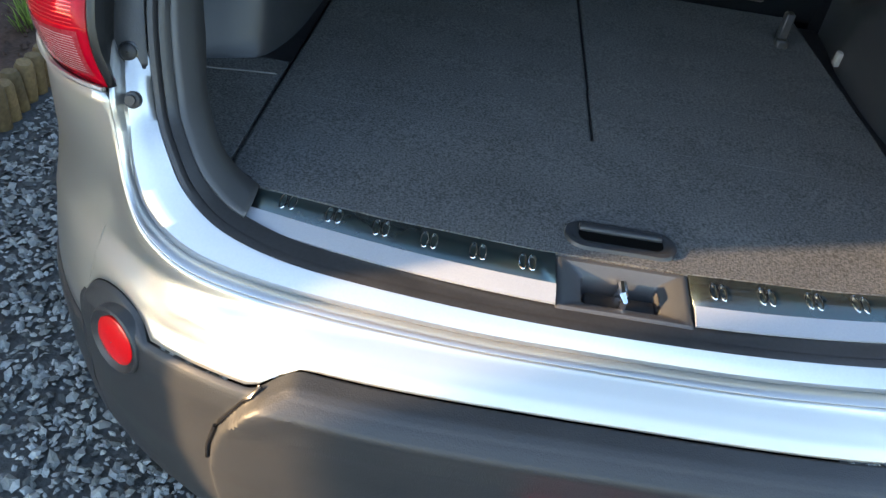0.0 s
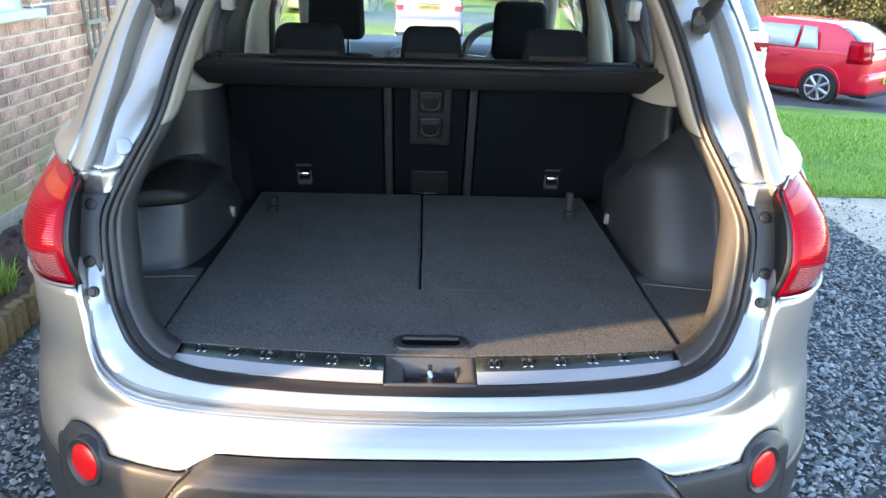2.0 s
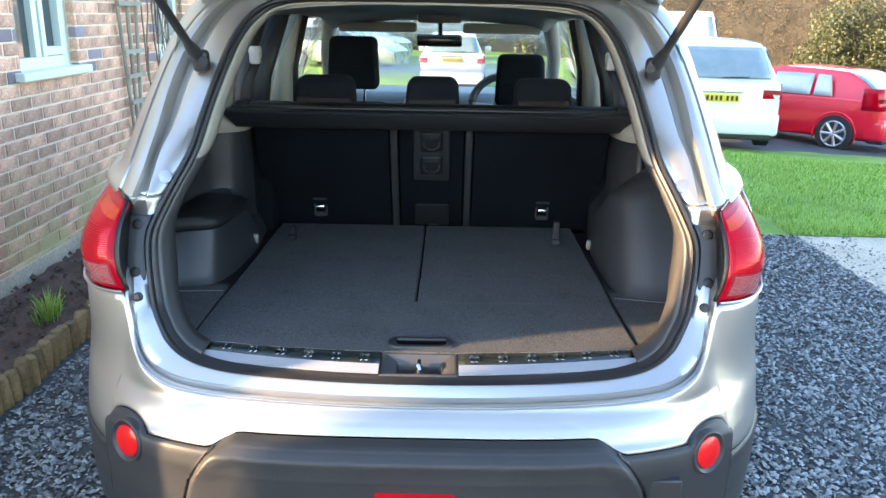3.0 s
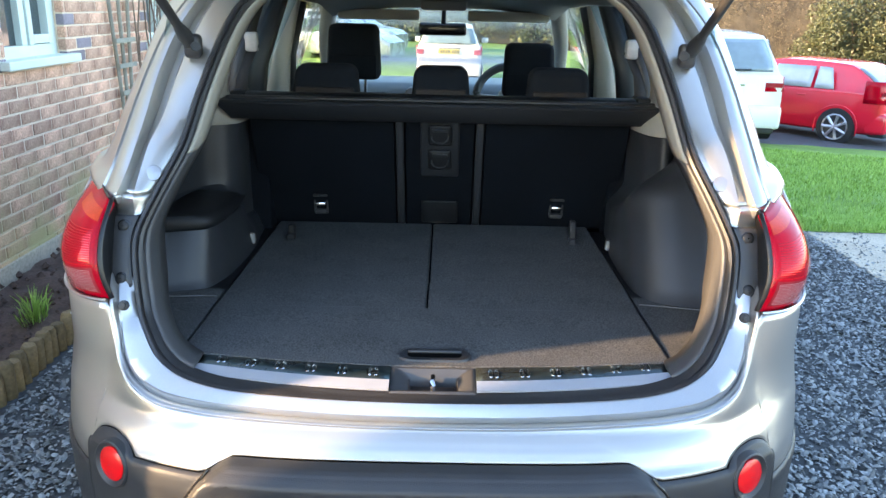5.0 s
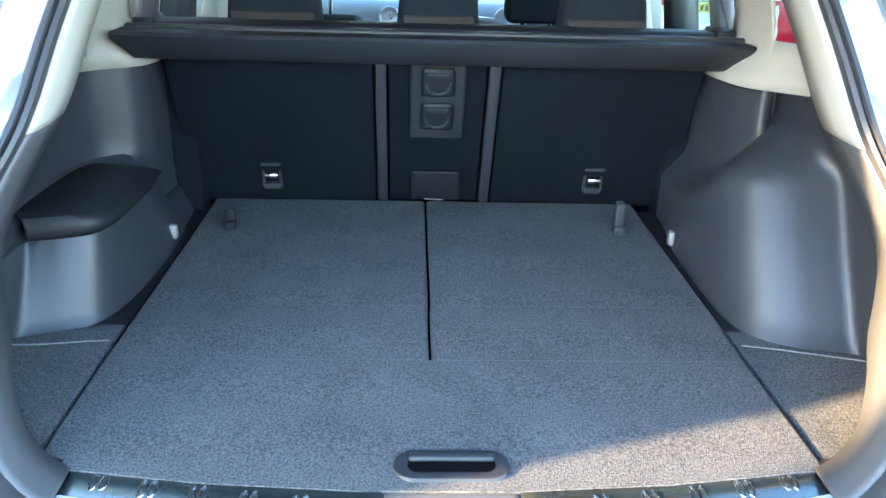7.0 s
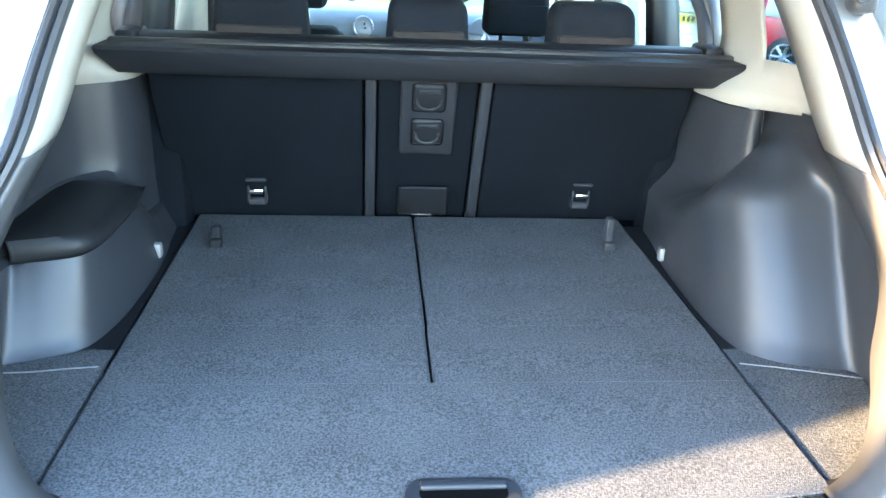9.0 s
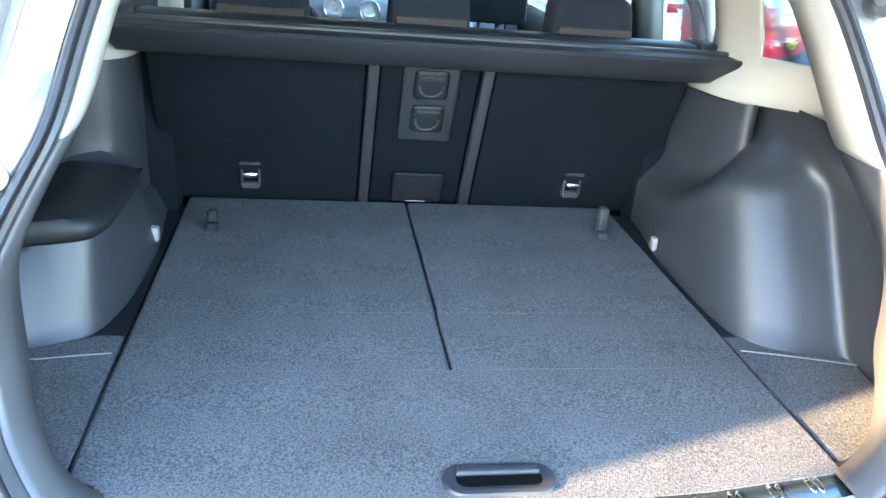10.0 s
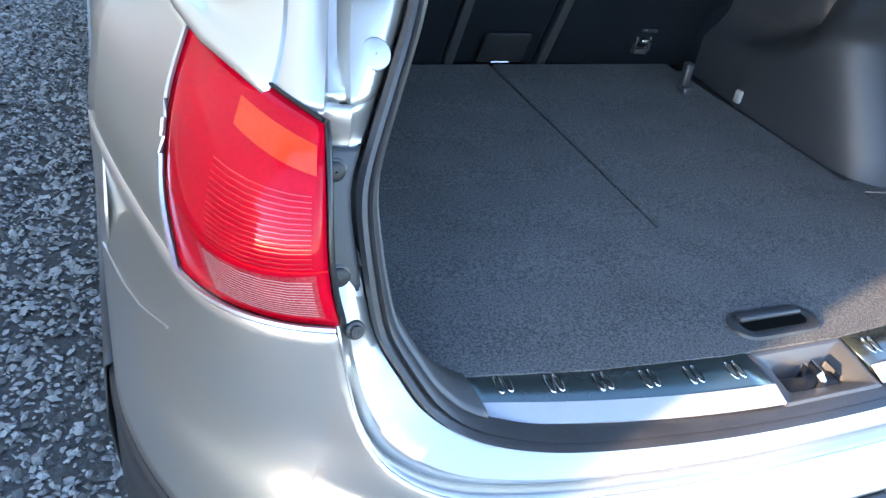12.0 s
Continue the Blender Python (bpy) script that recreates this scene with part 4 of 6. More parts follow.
for s in (-1, 1):
    rows = []
    for i in range(46):
        z = sec[0][i][0]
        S, R, G, B, H = (sec[k][i][1:] for k in range(5))
        e = seal_at(z)
        k = (1 - smooth(z, 1.105, 1.17))
        drop = lambda d: d * k
        m = 0.5 * (S + R) + np.array((0.014, -0.016))
        r = [(S[0] + 0.0, S[1] + 0.32, z + drop(0.045)), (S[0] + 0.010, S[1] + 0.12, z + drop(0.045)), (S[0] + 0.005, S[1] + 0.035, z + drop(0.043)), (S[0], S[1], z + drop(0.040)), (0.6 * S[0] + 0.4 * R[0] + 0.012, 0.6 * S[1] + 0.4 * R[1] - 0.012, z + drop(0.030)), (0.25 * S[0] + 0.75 * R[0] + 0.010, 0.25 * S[1] + 0.75 * R[1] - 0.012, z + drop(0.018)),
             (R[0] + 0.002, R[1] - 0.002, z), (R[0] - 0.003, R[1] + 0.001, z), (R[0] * 0.66 + G[0] * 0.34, R[1] * 0.6 + G[1] * 0.4 - 0.006, z), (R[0] * 0.3 + G[0] * 0.7, R[1] * 0.25 + G[1] * 0.75 - 0.005, z), (G[0], G[1], z), (G[0] - 0.004, G[1] + 0.012, z), (0.65 * G[0] + 0.35 * H[0], B[1], z), (0.3 * G[0] + 0.7 * H[0], B[1] - 0.002, z),
             (H[0] + 0.003, H[1] + 0.010, z), (H[0], H[1], z), (H[0] * 0.75 + e[0] * 0.25, H[1] * 0.75 + e[1] * 0.25 - 0.003, z), (H[0] * 0.35 + e[0] * 0.65, H[1] * 0.35 + e[1] * 0.65 - 0.001, z), (e[0] + 0.004, e[1] + 0.002, z), (e[0] - 0.004, e[1] + 0.012, z)]
        rows.append([(s * a, b, c) for a, b, c in r])
    pil = part("rear_pillar", grid(rows), SILVER, CAR, "silver rear roof pillar with a drain channel", solid=0.003)
    # rounded foot that closes the ridge over the lamp bracket, and the flange below
    first = rows[0][7:14]
    core = np.array((s * 0.682, 0.205, 1.105))
    ball = []
    for q in np.linspace(0, math.pi / 2, 9):
        ball.append([tuple(core + (np.array(p) - core) * np.array((math.cos(q) ** 0.8, math.cos(q) ** 0.8, 0)) + np.array((0, 0, -0.030 * math.sin(q) + (p[2] - 1.105) * math.cos(q)))) for p in first])
    part("pillar_foot", grid(ball), SILVER, pil, "rounded foot of the pillar ridge", solid=0.002)
    low_rows = []
    for z in np.linspace(1.045, 1.106, 7):
        e = seal_at(z)
        k = smooth(z, 1.055, 1.105)
        low_rows.append([(s * 0.700, e[1] + 0.030, z), (s * 0.684, e[1] + 0.012 - 0.020 * k, z), (s * 0.644, e[1] + 0.004 - 0.024 * k, z), (s * (e[0] + 0.016), e[1] + 0.002 - 0.008 * k, z), (s * (e[0] + 0.004), e[1] + 0.002, z), (s * (e[0] - 0.004), e[1] + 0.012, z)])
    part("lower_flange", grid(low_rows), SILVER, pil, solid=0.002)
    # quarter between lamp and body side
    rows = []
    for u in np.linspace(0, 1, 15):
        o = lens(1.0, u)
        q = [(s * (o[0] - 0.004), o[1] + 0.010, o[2])] + [(s * p[0], p[1], p[2]) for p in (quarter(t, u) for t in np.linspace(0, 1, 8))]
        if u == 0:
            rows.append([(a * 0.995, b + 0.004, c - 0.03) for a, b, c in q])
        rows.append(q)
    part("lamp_surround", grid(rows), SILVER, CAR, solid=0.004)

# roof and rails
rows = []
for y, zc in ((0.65, 1.62), (0.8, 1.632), (1.2, 1.648), (1.8, 1.65), (2.3, 1.62), (2.6, 1.57)):
    k = smooth(y, 0.6, 1.0)
    rows.append([(x, y - 0.05 * (abs(x) / 0.6) ** 3 * (1 - k), zc - 0.05 * (abs(x) / 0.60) ** 2.6) for x in np.linspace(-0.62, 0.62, 15)])
roof = part("roof", grid(rows), SILVER, CAR, solid=0.02)
for s in (-1, 1):
    part("roof_rail", tube([(s * 0.57, 0.75, 1.60), (s * 0.575, 0.85, 1.66), (s * 0.575, 2.2, 1.665), (s * 0.57, 2.35, 1.62)], 0.014, 8), CHROME, CAR)

# rubber seal round the opening: two beads and a flap
s0 = seal + np.array((0, -0.006, 0))
beads = [s0, inward(0, 0.004, -0.014), inward(0, 0.010, -0.013), inward(0, 0.013, -0.005), inward(0, 0.017, -0.011), inward(0, 0.023, -0.006), inward(0, 0.026, 0.010)]
loft("boot_seal", beads, RUBBER, CAR, "black rubber boot seal", solid=0.0)
# plastic reveal inside the seal
inner = [inward(0, 0.024, 0.006), inward(0, 0.028, 0.02), inward(0, 0.028, 0.06), inward(0, 0.022, 0.125)]
for c, d in zip(inner[1:], (0.014, 0.054, 0.119)):
    c[:, 1] -= d * 0.35 * np.array([1 - smooth(p[2], 0.80, 0.93) for p in c])
NL = int(np.argmax(seal[:, 2] > 1.185))
rv = [np.array(c)[:NL] for c in inner]
for s in (-1, 1):
    k0 = int(np.argmax(seal[:, 0] > 0.50))
    part("opening_reveal", grid([[(s * p[0], p[1], p[2]) for p in c[k0:]] for c in rv]), REVEAL, CAR, "grey plastic reveal inside the seal", solid=0.004)
rv = [np.array(c)[NL - 1:] for c in inner]
loftrows = [both(c[::-1])[::1] for c in rv]
part("upper_reveal", grid([[tuple(p) for p in c] for c in loftrows]), CREAM, CAR, "cream trim inside the seal", solid=0.004)

# lamp brackets with bolts, and studs below
for s in (-1, 1):
    i0, i1 = int(np.argmax(seal[:, 2] > 0.914)), int(np.argmax(seal[:, 2] > 1.066))
    es = seal[i0:i1]
    rows = []
    for x, dx, dy in ((0.690, 0, 0.030), (0.688, 0, 0.004), (0.684, 0, -0.001), (None, 0.010, -0.005), (None, 0.004, -0.002), (None, 0.0, 0.012)):
        rows.append([(s * (x if x else p[0] + dx), p[1] + dy, p[2]) for p in es])
    br = part("lamp_bracket", grid(rows), BRACKET, CAR, "dark grey plastic lamp bracket", solid=0.003)
    for z in (0.938, 1.042):
        y = float(np.interp(z, es[:, 2], es[:, 1]))
        part("bolt", disc((s * 0.662, y - 0.004, z), 0.0105, (0, -1, 0.3), 0.004, 20, 0.001), BOLT, br, "black plastic bolt head")
        part("bolt_washer", disc((s * 0.662, y - 0.003, z), 0.0135, (0, -1, 0.3), 0.0015, 20), BLACK_GLOSS, br)
    # dark side of the lamp between lens and bracket
    rows = []
    for v in np.linspace(0, 1, 15):
        o = lens(0.0, v)
        y = float(np.interp(o[2], es[:, 2], es[:, 1])) + 0.006
        rows.append([(s * (o[0] - 0.001), o[1] - 0.001, o[2]), (s * (o[0] - 0.006), o[1] + 0.006, o[2]), (s * (0.5 * o[0] + 0.343), 0.5 * (o[1] + y), o[2] + 0.002), (s * 0.686, y, o[2] + 0.003)])
    part("lamp_side", grid(rows), LAMP_HOUSING, CAR, "black moulded side of the lamp", solid=0.003)
    part("stop_stud", join(disc((s * 0.650, 0.076, 0.888), 0.0110, (0, -1, 0.3), 0.008, 20, 0.002), disc((s * 0.650, 0.0665, 0.8915), 0.007, (0, -1, 0.3), 0.004, 14)), RUBBER, CAR, "black rubber stop")
    part("pillar_plug", disc((s * 0.611, 0.205, 1.143), 0.0175, (-s * 0.10, -0.87, 0.50), 0.0065, 28, 0.001), SILVER_IN, CAR, "round painted body plug")

# tail lamps
for s in (-1, 1):
    nu, nv = 19, 21
    rows = [[tuple(lens(j / (nu - 1), i / (nv - 1)) * np.array((s, 1, 1))) for j in range(nu)] for i in range(nv)]
    lamp = part("tail_lamp", grid(rows), RED_LENS, CAR, "red tail lamp with amber and pale sections", solid=0.015)

    def patch(u0, u1, v0, v1, lift=0.003, n=9):
        """A piece of the lens surface; the edges may lean with u or v."""
        out = []
        for b in np.linspace(0, 1, n):
            r = []
            for a in np.linspace(0, 1, n):
                u = u0 + (u1 - u0) * a
                lo, hi = (v0(u) if callable(v0) else v0), (v1(u) if callable(v1) else v1)
                p = lens(u, lo + (hi - lo) * b)
                r.append((s * (p[0] + 0.5 * lift), p[1] - 0.85 * lift, p[2]))
            out.append(r)
        return grid(out)
    part("amber_band", patch(0.04, 0.52, lambda u: 0.78 + 0.10 * u, lambda u: 0.90 + 0.04 * u, 0.0015), ORANGE_LENS, lamp, "amber indicator band")
    part("reverse_lens", patch(0.05, 0.66, 0.06, lambda u: 0.34 - 0.04 * u, 0.0012), CLEAR_LENS, lamp, "pale ribbed reversing lens")
    ribs = [patch(0.07, 0.62, v, v + 0.006, 0.0030, 6) for v in np.linspace(0.08, 0.30, 14)]
    part("lens_ribs", join(*ribs), PALE_RIB, lamp, "fine pale moulded ribs")
    ribs = [patch(0.06, 0.58, v, v + 0.005, 0.0026, 6) for v in np.linspace(0.38, 0.70, 15)]
    part("lens_ribs", join(*ribs), RED_RIB, lamp, "fine bright red moulded ribs")
    part("lens_divider", patch(0.0, 1.0, 0.355, 0.362, 0.0015, 12), RED_REFLECTOR, lamp)
    top = [Vector(lens(u, 1.0)) * 1.0 for u in np.linspace(0, 1, 12)]
    part("lamp_seam", tube([(s * p.x, p.y + 0.002, p.z + 0.002) for p in top], 0.0026, 6), BLACK_GLOSS, lamp, "dark seam along the lamp top")
    edge = [Vector(lens(1.0, v)) for v in np.linspace(0.98, 0.0, 14)] + [Vector(lens(u, 0.0)) for u in np.linspace(0.94, 0.0, 14)]
    part("lamp_rim", tube([(s * (p.x + 0.0045), p.y - 0.003, p.z - 0.0025) for p in edge], 0.0036, 6), SILVER_IN, CAR, "bright painted edge round the lamp")

# struts and the raised tailgate
for s in (-1, 1):
    part("strut_mount", rounded_box(*sorted((s * 0.540, s * 0.578)), 0.355, 0.392, 1.375, 1.430, 0.012, 3), RUBBER, CAR, "black strut mount")
    part("strut_socket", join(tube([(s * 0.560, 0.385, 1.392), (s * 0.568, 0.345, 1.428), (s * 0.572, 0.322, 1.446)], [0.013, 0.017, 0.012], 12), disc((s * 0.548, 0.352, 1.402), 0.012, (-s * 0.5, -0.8, 0.3), 0.006, 16)), BLACK_TRIM, CAR, "black ball socket of the strut")
    st = part("gas_strut", tube([(s * 0.565, 0.365, 1.410), (s * 0.60, 0.13, 1.60), (s * 0.612, 0.02, 1.69)], 0.0105, 10), RUBBER, CAR, "black gas strut")
    part("strut_rod", tube([(s * 0.612, 0.02, 1.69), (s * 0.63, -0.15, 1.83)], 0.006, 8), CHROME, st)
    bel = [(s * (0.44 - 0.02 * math.sin(q)), 0.53 - 0.09 * q / 3, 1.58 + 0.02 * q) for q in np.linspace(0, 2.6, 16)]
    part("wiring_bellows", tube(bel, [0.017 + 0.003 * (i % 2) for i in range(16)], 10), RUBBER, CAR, "ribbed black cable boot")
gate = []
for u in np.linspace(0, 1, 10):
    y, z = 0.60 - 1.02 * u, 1.64 + 0.36 * u + 0.06 * math.sin(u * math.pi)
    gate.append([(x, y + 0.03 * (x / 0.6) ** 2, z - 0.05 * (abs(x) / 0.62) ** 2) for x in np.linspace(-0.62 - 0.06 * u, 0.62 + 0.06 * u, 11)])
tg = part("tailgate", grid(gate), SILVER, CAR, "raised silver tailgate", solid=0.05)
lining = [[(p[0] * 0.94, p[1], p[2] - 0.065) for p in r] for r in gate[4:]]
part("tailgate_lining", grid(lining), GREY_TRIM, tg, "grey plastic lining", solid=0.006)
part("tailgate_glass", grid([[(p[0] * 0.86, p[1], p[2] - 0.062) for p in r] for r in gate[1:5]]), DARK_GLASS, tg, "dark rear window", solid=0.005)

# ---- boot interior ----
floor_z = lambda y: 0.777 + 0.0235 * (y - 0.11)


def sill_curve(x):
    return 0.044 * (min(abs(x), 0.56) / 0.5) ** 2


def floor_board(name, x0, x1, y0, y1, label, dx0=0.0, dx1=0.0, curved=False):
    rows = []
    t = 0.022
    for y, dz in ((y0, -t), (y0, 0.0), (y0 + 0.0004, 0.0), (y0 + 0.02, 0.0), (y0 + 0.08, 0.0), (y1 - 0.08, 0.0), (y1 - 0.02, 0.0), (y1 - 0.0004, 0.0), (y1, 0.0), (y1, -t)):
        k = (y - y0) / (y1 - y0)
        a, b = x0 + dx0 * k, x1 + dx1 * k
        rows.append([(x, y + (sill_curve(x) * (1 - k) if curved else 0.0), floor_z(y) + (dz if i not in (0, 11) else min(dz, -t)) - (0.004 if i in (1, 10) and dz == 0 else 0)) for i, x in enumerate([a, a + 0.0005] + [a + 0.006] + list(np.linspace(a + 0.02, b - 0.02, 6)) + [b - 0.006] + [b - 0.0005, b])])
    return part(name, grid(rows), CARPET, CAR, label, smooth=False)


fb = floor_board("floor_board", -0.551, 0.515, 0.048, 0.3593, "rear boot floor board in charcoal carpet", 0.004, -0.009, True)
# folded seat backs, each with a hinged flap behind it
floor_board("seat_flap", -0.546, -0.0232, 0.3603, 0.5456, "carpeted hinged flap", 0.004, 0.0)
floor_board("seat_flap", -0.0192, 0.5065, 0.3603, 0.5456, "carpeted hinged flap", 0.0, 0.001)
floor_board("folded_seat_back", -0.541, -0.0215, 0.5464, 1.085, "carpeted back of folded seat", 0.010, 0.0)
floor_board("folded_seat_back", -0.0168, 0.5065, 0.5464, 1.085, "carpeted back of folded seat", 0.0, -0.010)
for s in (-1, 1):
    part("side_bolster", rounded_box(*sorted((s * 0.545, s * 0.70)), 1.03, 1.12, 0.72, 1.205, 0.015, 2), SEAT_BACKING, CAR, "dark felt side bolster")
part("floor_pan", box(-0.56, 0.56, 0.05, 1.9, 0.70, 0.742), SEAT_BACKING, CAR, smooth=False)
# side carpets at the foot of the trims
for s in (-1, 1):
    cz, e0, e1 = (0.7725, 0.520, 0.512) if s > 0 else (0.7755, 0.5535, 0.550)
    pts = [(s * e0, 0.085), (s * (e0 + 0.05), 0.11), (s * 0.66, 0.20), (s * 0.70, 0.30), (s * 0.71, 0.40), (s * (e1 + 0.035), 0.47), (s * e1, 0.47)]
    v = [(x, y, cz + 0.08 * max(0, abs(x) - 0.57) + 0.02 * (y - 0.1)) for x, y in pts] + [(x, y, cz - 0.03) for x, y in pts]
    n = len(pts)
    fcs = [tuple(range(n)), tuple(range(n, 2 * n))] + [(i, (i + 1) % n, n + (i + 1) % n, n + i) for i in range(n)]
    part("side_carpet", (v, fcs), CARPET, CAR, smooth=False)

# side trims: plan at the foot, blending back to the upper wall
FOOT = [(0.712, 0.185), (0.714, 0.26), (0.712, 0.335), (0.702, 0.376), (0.665, 0.394), (0.612, 0.414), (0.562, 0.452), (0.533, 0.51), (0.522, 0.60), (0.520, 0.72), (0.524, 0.84), (0.540, 0.95), (0.552, 1.12)]
WALL = [(0.636, 0.185), (0.648, 0.25), (0.658, 0.30), (0.664, 0.34), (0.670, 0.40), (0.677, 0.47), (0.684, 0.55), (0.687, 0.62), (0.680, 0.68), (0.655, 0.735), (0.624, 0.80), (0.602, 0.88), (0.592, 1.12)]
FOOT_LEFT = [(0.712, 0.185), (0.714, 0.27), (0.712, 0.350), (0.706, 0.395), (0.680, 0.423), (0.635, 0.455), (0.594, 0.50), (0.568, 0.59), (0.556, 0.70), (0.551, 0.80), (0.553, 0.90), (0.558, 1.00), (0.566, 1.12)]
SHELF_LEFT = [(0.690, 0.240), (0.702, 0.33), (0.710, 0.420), (0.708, 0.492), (0.690, 0.506), (0.648, 0.520), (0.607, 0.543), (0.589, 0.60), (0.585, 0.70), (0.585, 0.79), (0.592, 0.87), (0.596, 1.00), (0.600, 1.12)]
WALL_LEFT = [(0.630, 0.230), (0.665, 0.32), (0.700, 0.40), (0.724, 0.48), (0.736, 0.56), (0.740, 0.64), (0.740, 0.72), (0.732, 0.79), (0.708, 0.845), (0.672, 0.880), (0.636, 0.905), (0.612, 0.96), (0.602, 1.12)]
foot, wall = spline(FOOT, 56), spline(WALL, 56)
foot_left, shelf_left, wall_left = spline(FOOT_LEFT, 56), spline(SHELF_LEFT, 56), spline(WALL_LEFT, 56)
crest_z = lerp((0.18, 0.34, 0.44, 0.60, 0.9, 1.1), (1.13, 1.12, 1.10, 1.05, 0.965, 0.95))
cream_z = lerp((0.18, 0.34, 0.60, 0.80, 0.95, 1.2), (1.235, 1.200, 1.172, 1.150, 1.145, 1.14))


def rake(y):
    """How far the rear faces of the side trims lean forwards."""
    return 0.62 * smooth(y, 0.30, 0.38) * (1 - smooth(y, 0.47, 0.82))


def trim_right():
    rows = []
    for i in range(25):
        u = i / 24
        row = []
        for k in range(56):
            y_ref = foot[k][1]
            zt = cream_z(y_ref + 0.32 * rake(y_ref))
            z = 0.768 + (zt - 0.768) * u
            c = crest_z(y_ref)
            b = smooth(z, c - 0.065, c + 0.02)
            p = foot[k] * (1 - b) + wall[k] * b
            base = 0.010 * (1 - smooth(z, 0.775, 0.80))
            row.append((p[0], behind(p[1] - base + rake(y_ref) * (min(z, 1.1) - 0.78), z), z))
        rows.append(row)
    return grid(rows)


part("side_trim", trim_right(), GREY_TRIM, CAR, "grey plastic wheel-arch trim", solid=0.0)


shelf_z = lerp((0.2, 0.80, 0.86, 0.92, 1.2), (0.925, 0.922, 0.905, 0.850, 0.835))


def trim_left():
    rows = []
    for i in range(17):
        u = i / 16
        row = []
        for p, q in zip(foot_left, shelf_left):
            z = 0.768 + (shelf_z(q[1]) - 0.768) * u
            base = 0.008 * (1 - smooth(z, 0.775, 0.80))
            x, y = p[0] + (q[0] - p[0]) * u, p[1] + (q[1] - p[1]) * u
            row.append((-x, behind(y - base, z), z))
        rows.append(row)
    rows.append([(-(p[0] + 0.012), behind(p[1] + 0.012, shelf_z(p[1])), shelf_z(p[1]) + 0.006) for p in shelf_left])
    for i in range(12):
        u = i / 11
        row = []
        for p, q in zip(shelf_left, wall_left):
            z0 = shelf_z(p[1]) + 0.008
            z = z0 + (cream_z(q[1]) - z0) * u
            k = smooth(u, 0.0, 0.22)
            x = (0.35 * p[0] + 0.65 * q[0]) * (1 - k) + q[0] * k
            y = (0.35 * p[1] + 0.65 * q[1]) * (1 - k) + q[1] * k
            row.append((-x, behind(y, z), z))
        rows.append(row)
    return grid(rows)


part("side_trim", trim_left(), GREY_TRIM, CAR, "grey plastic side trim with a shelf", solid=0.0)
cols = []
for k in range(56):
    p = shelf_left[k]
    q = (0.742, min(max(p[1], 0.520), 0.85) + 0.02)
    if not 0.496 < p[1] < 0.875:
        continue
    end = 1 - smooth(p[1], 0.80, 0.875)
    z = 0.927
    top = z + 0.012 + 0.024 * end
    row = []
    for t, h in ((0.02, -0.004), (-0.035, 0.004), (-0.05, 0.014), (-0.01, 0.75 * (top - z)), (0.10, top - z), (0.55, top - z + 0.003), (1.02, top - z + 0.004)):
        row.append((-(p[0] + (q[0] - p[0]) * t), p[1] + (q[1] - p[1]) * t, z + h))
    cols.append(row)
part("storage_lid", grid(cols), DARK_TRIM, CAR, "black lid of side storage pocket", solid=0.004)
part("wheel_arch_liner", box(-0.862, -0.765, 0.50, 1.3, 0.25, 0.90), BLACK_GLOSS, CAR, smooth=False)
part("wheel_arch_liner", box(0.765, 0.862, 0.50, 1.3, 0.25, 0.90), BLACK_GLOSS, CAR, smooth=False)
for s in (-1, 1):
    # small bump whose pale grey stands for the highlight on the shiny trim
    part("trim_bump", rounded_box(*sorted((0.508, 0.521) if s > 0 else (-0.573, -0.552)), 0.815, 0.835, 0.80, 0.832, 0.005, 2), HIGHLIGHT_GREY, CAR, "small bump on the trim, its highlight painted as pale grey")
    hx, top = (0.421, 0.866) if s > 0 else (-0.458, 0.838)
    part("seat_hinge", join(as_data(rounded_box(hx - 0.010, hx + 0.010, 0.905, 0.928, 0.79, top, 0.004, 1)), as_data(rounded_box(hx - 0.013, hx + 0.013, 0.890, 0.918, 0.79, 0.812, 0.004, 1))), GREY_TRIM if s > 0 else DARK_TRIM, CAR, "upright seat hinge bracket")

# plastic plinths between the side carpets and the trims
for outline in ([(0.513, 0.418), (0.60, 0.388), (0.715, 0.345), (0.70, 0.40), (0.60, 0.44), (0.55, 0.52), (0.535, 0.70), (0.545, 0.92), (0.56, 1.06), (0.502, 1.06), (0.511, 0.60)],
                [(-0.5485, 0.416), (-0.62, 0.398), (-0.72, 0.375), (-0.71, 0.42), (-0.64, 0.47), (-0.59, 0.56), (-0.57, 0.72), (-0.57, 0.92), (-0.57, 1.06), (-0.537, 1.06), (-0.546, 0.60)]):
    n = len(outline)
    v = [(x, y, 0.7745 + 0.02 * (y - 0.3)) for x, y in outline] + [(x, y, 0.745) for x, y in outline]
    part("trim_plinth", (v, [tuple(range(n)), tuple(range(n, 2 * n))] + [(i, (i + 1) % n, n + (i + 1) % n, n + i) for i in range(n)]), DARK_TRIM, CAR, "black plastic plinth of the side trim", smooth=False)

# thin pale welt where the side carpet meets the trims
for s in (-1, 1):
    part("carpet_welt", tube([(0.700, 0.345, 0.795), (0.640, 0.372, 0.790), (0.580, 0.396, 0.786), (0.519, 0.415, 0.783)] if s > 0 else [(-0.698, 0.378, 0.795), (-0.650, 0.388, 0.791), (-0.600, 0.402, 0.788), (-0.557, 0.413, 0.785)], 0.0014, 6), WELT, CAR, "thin pale welt")

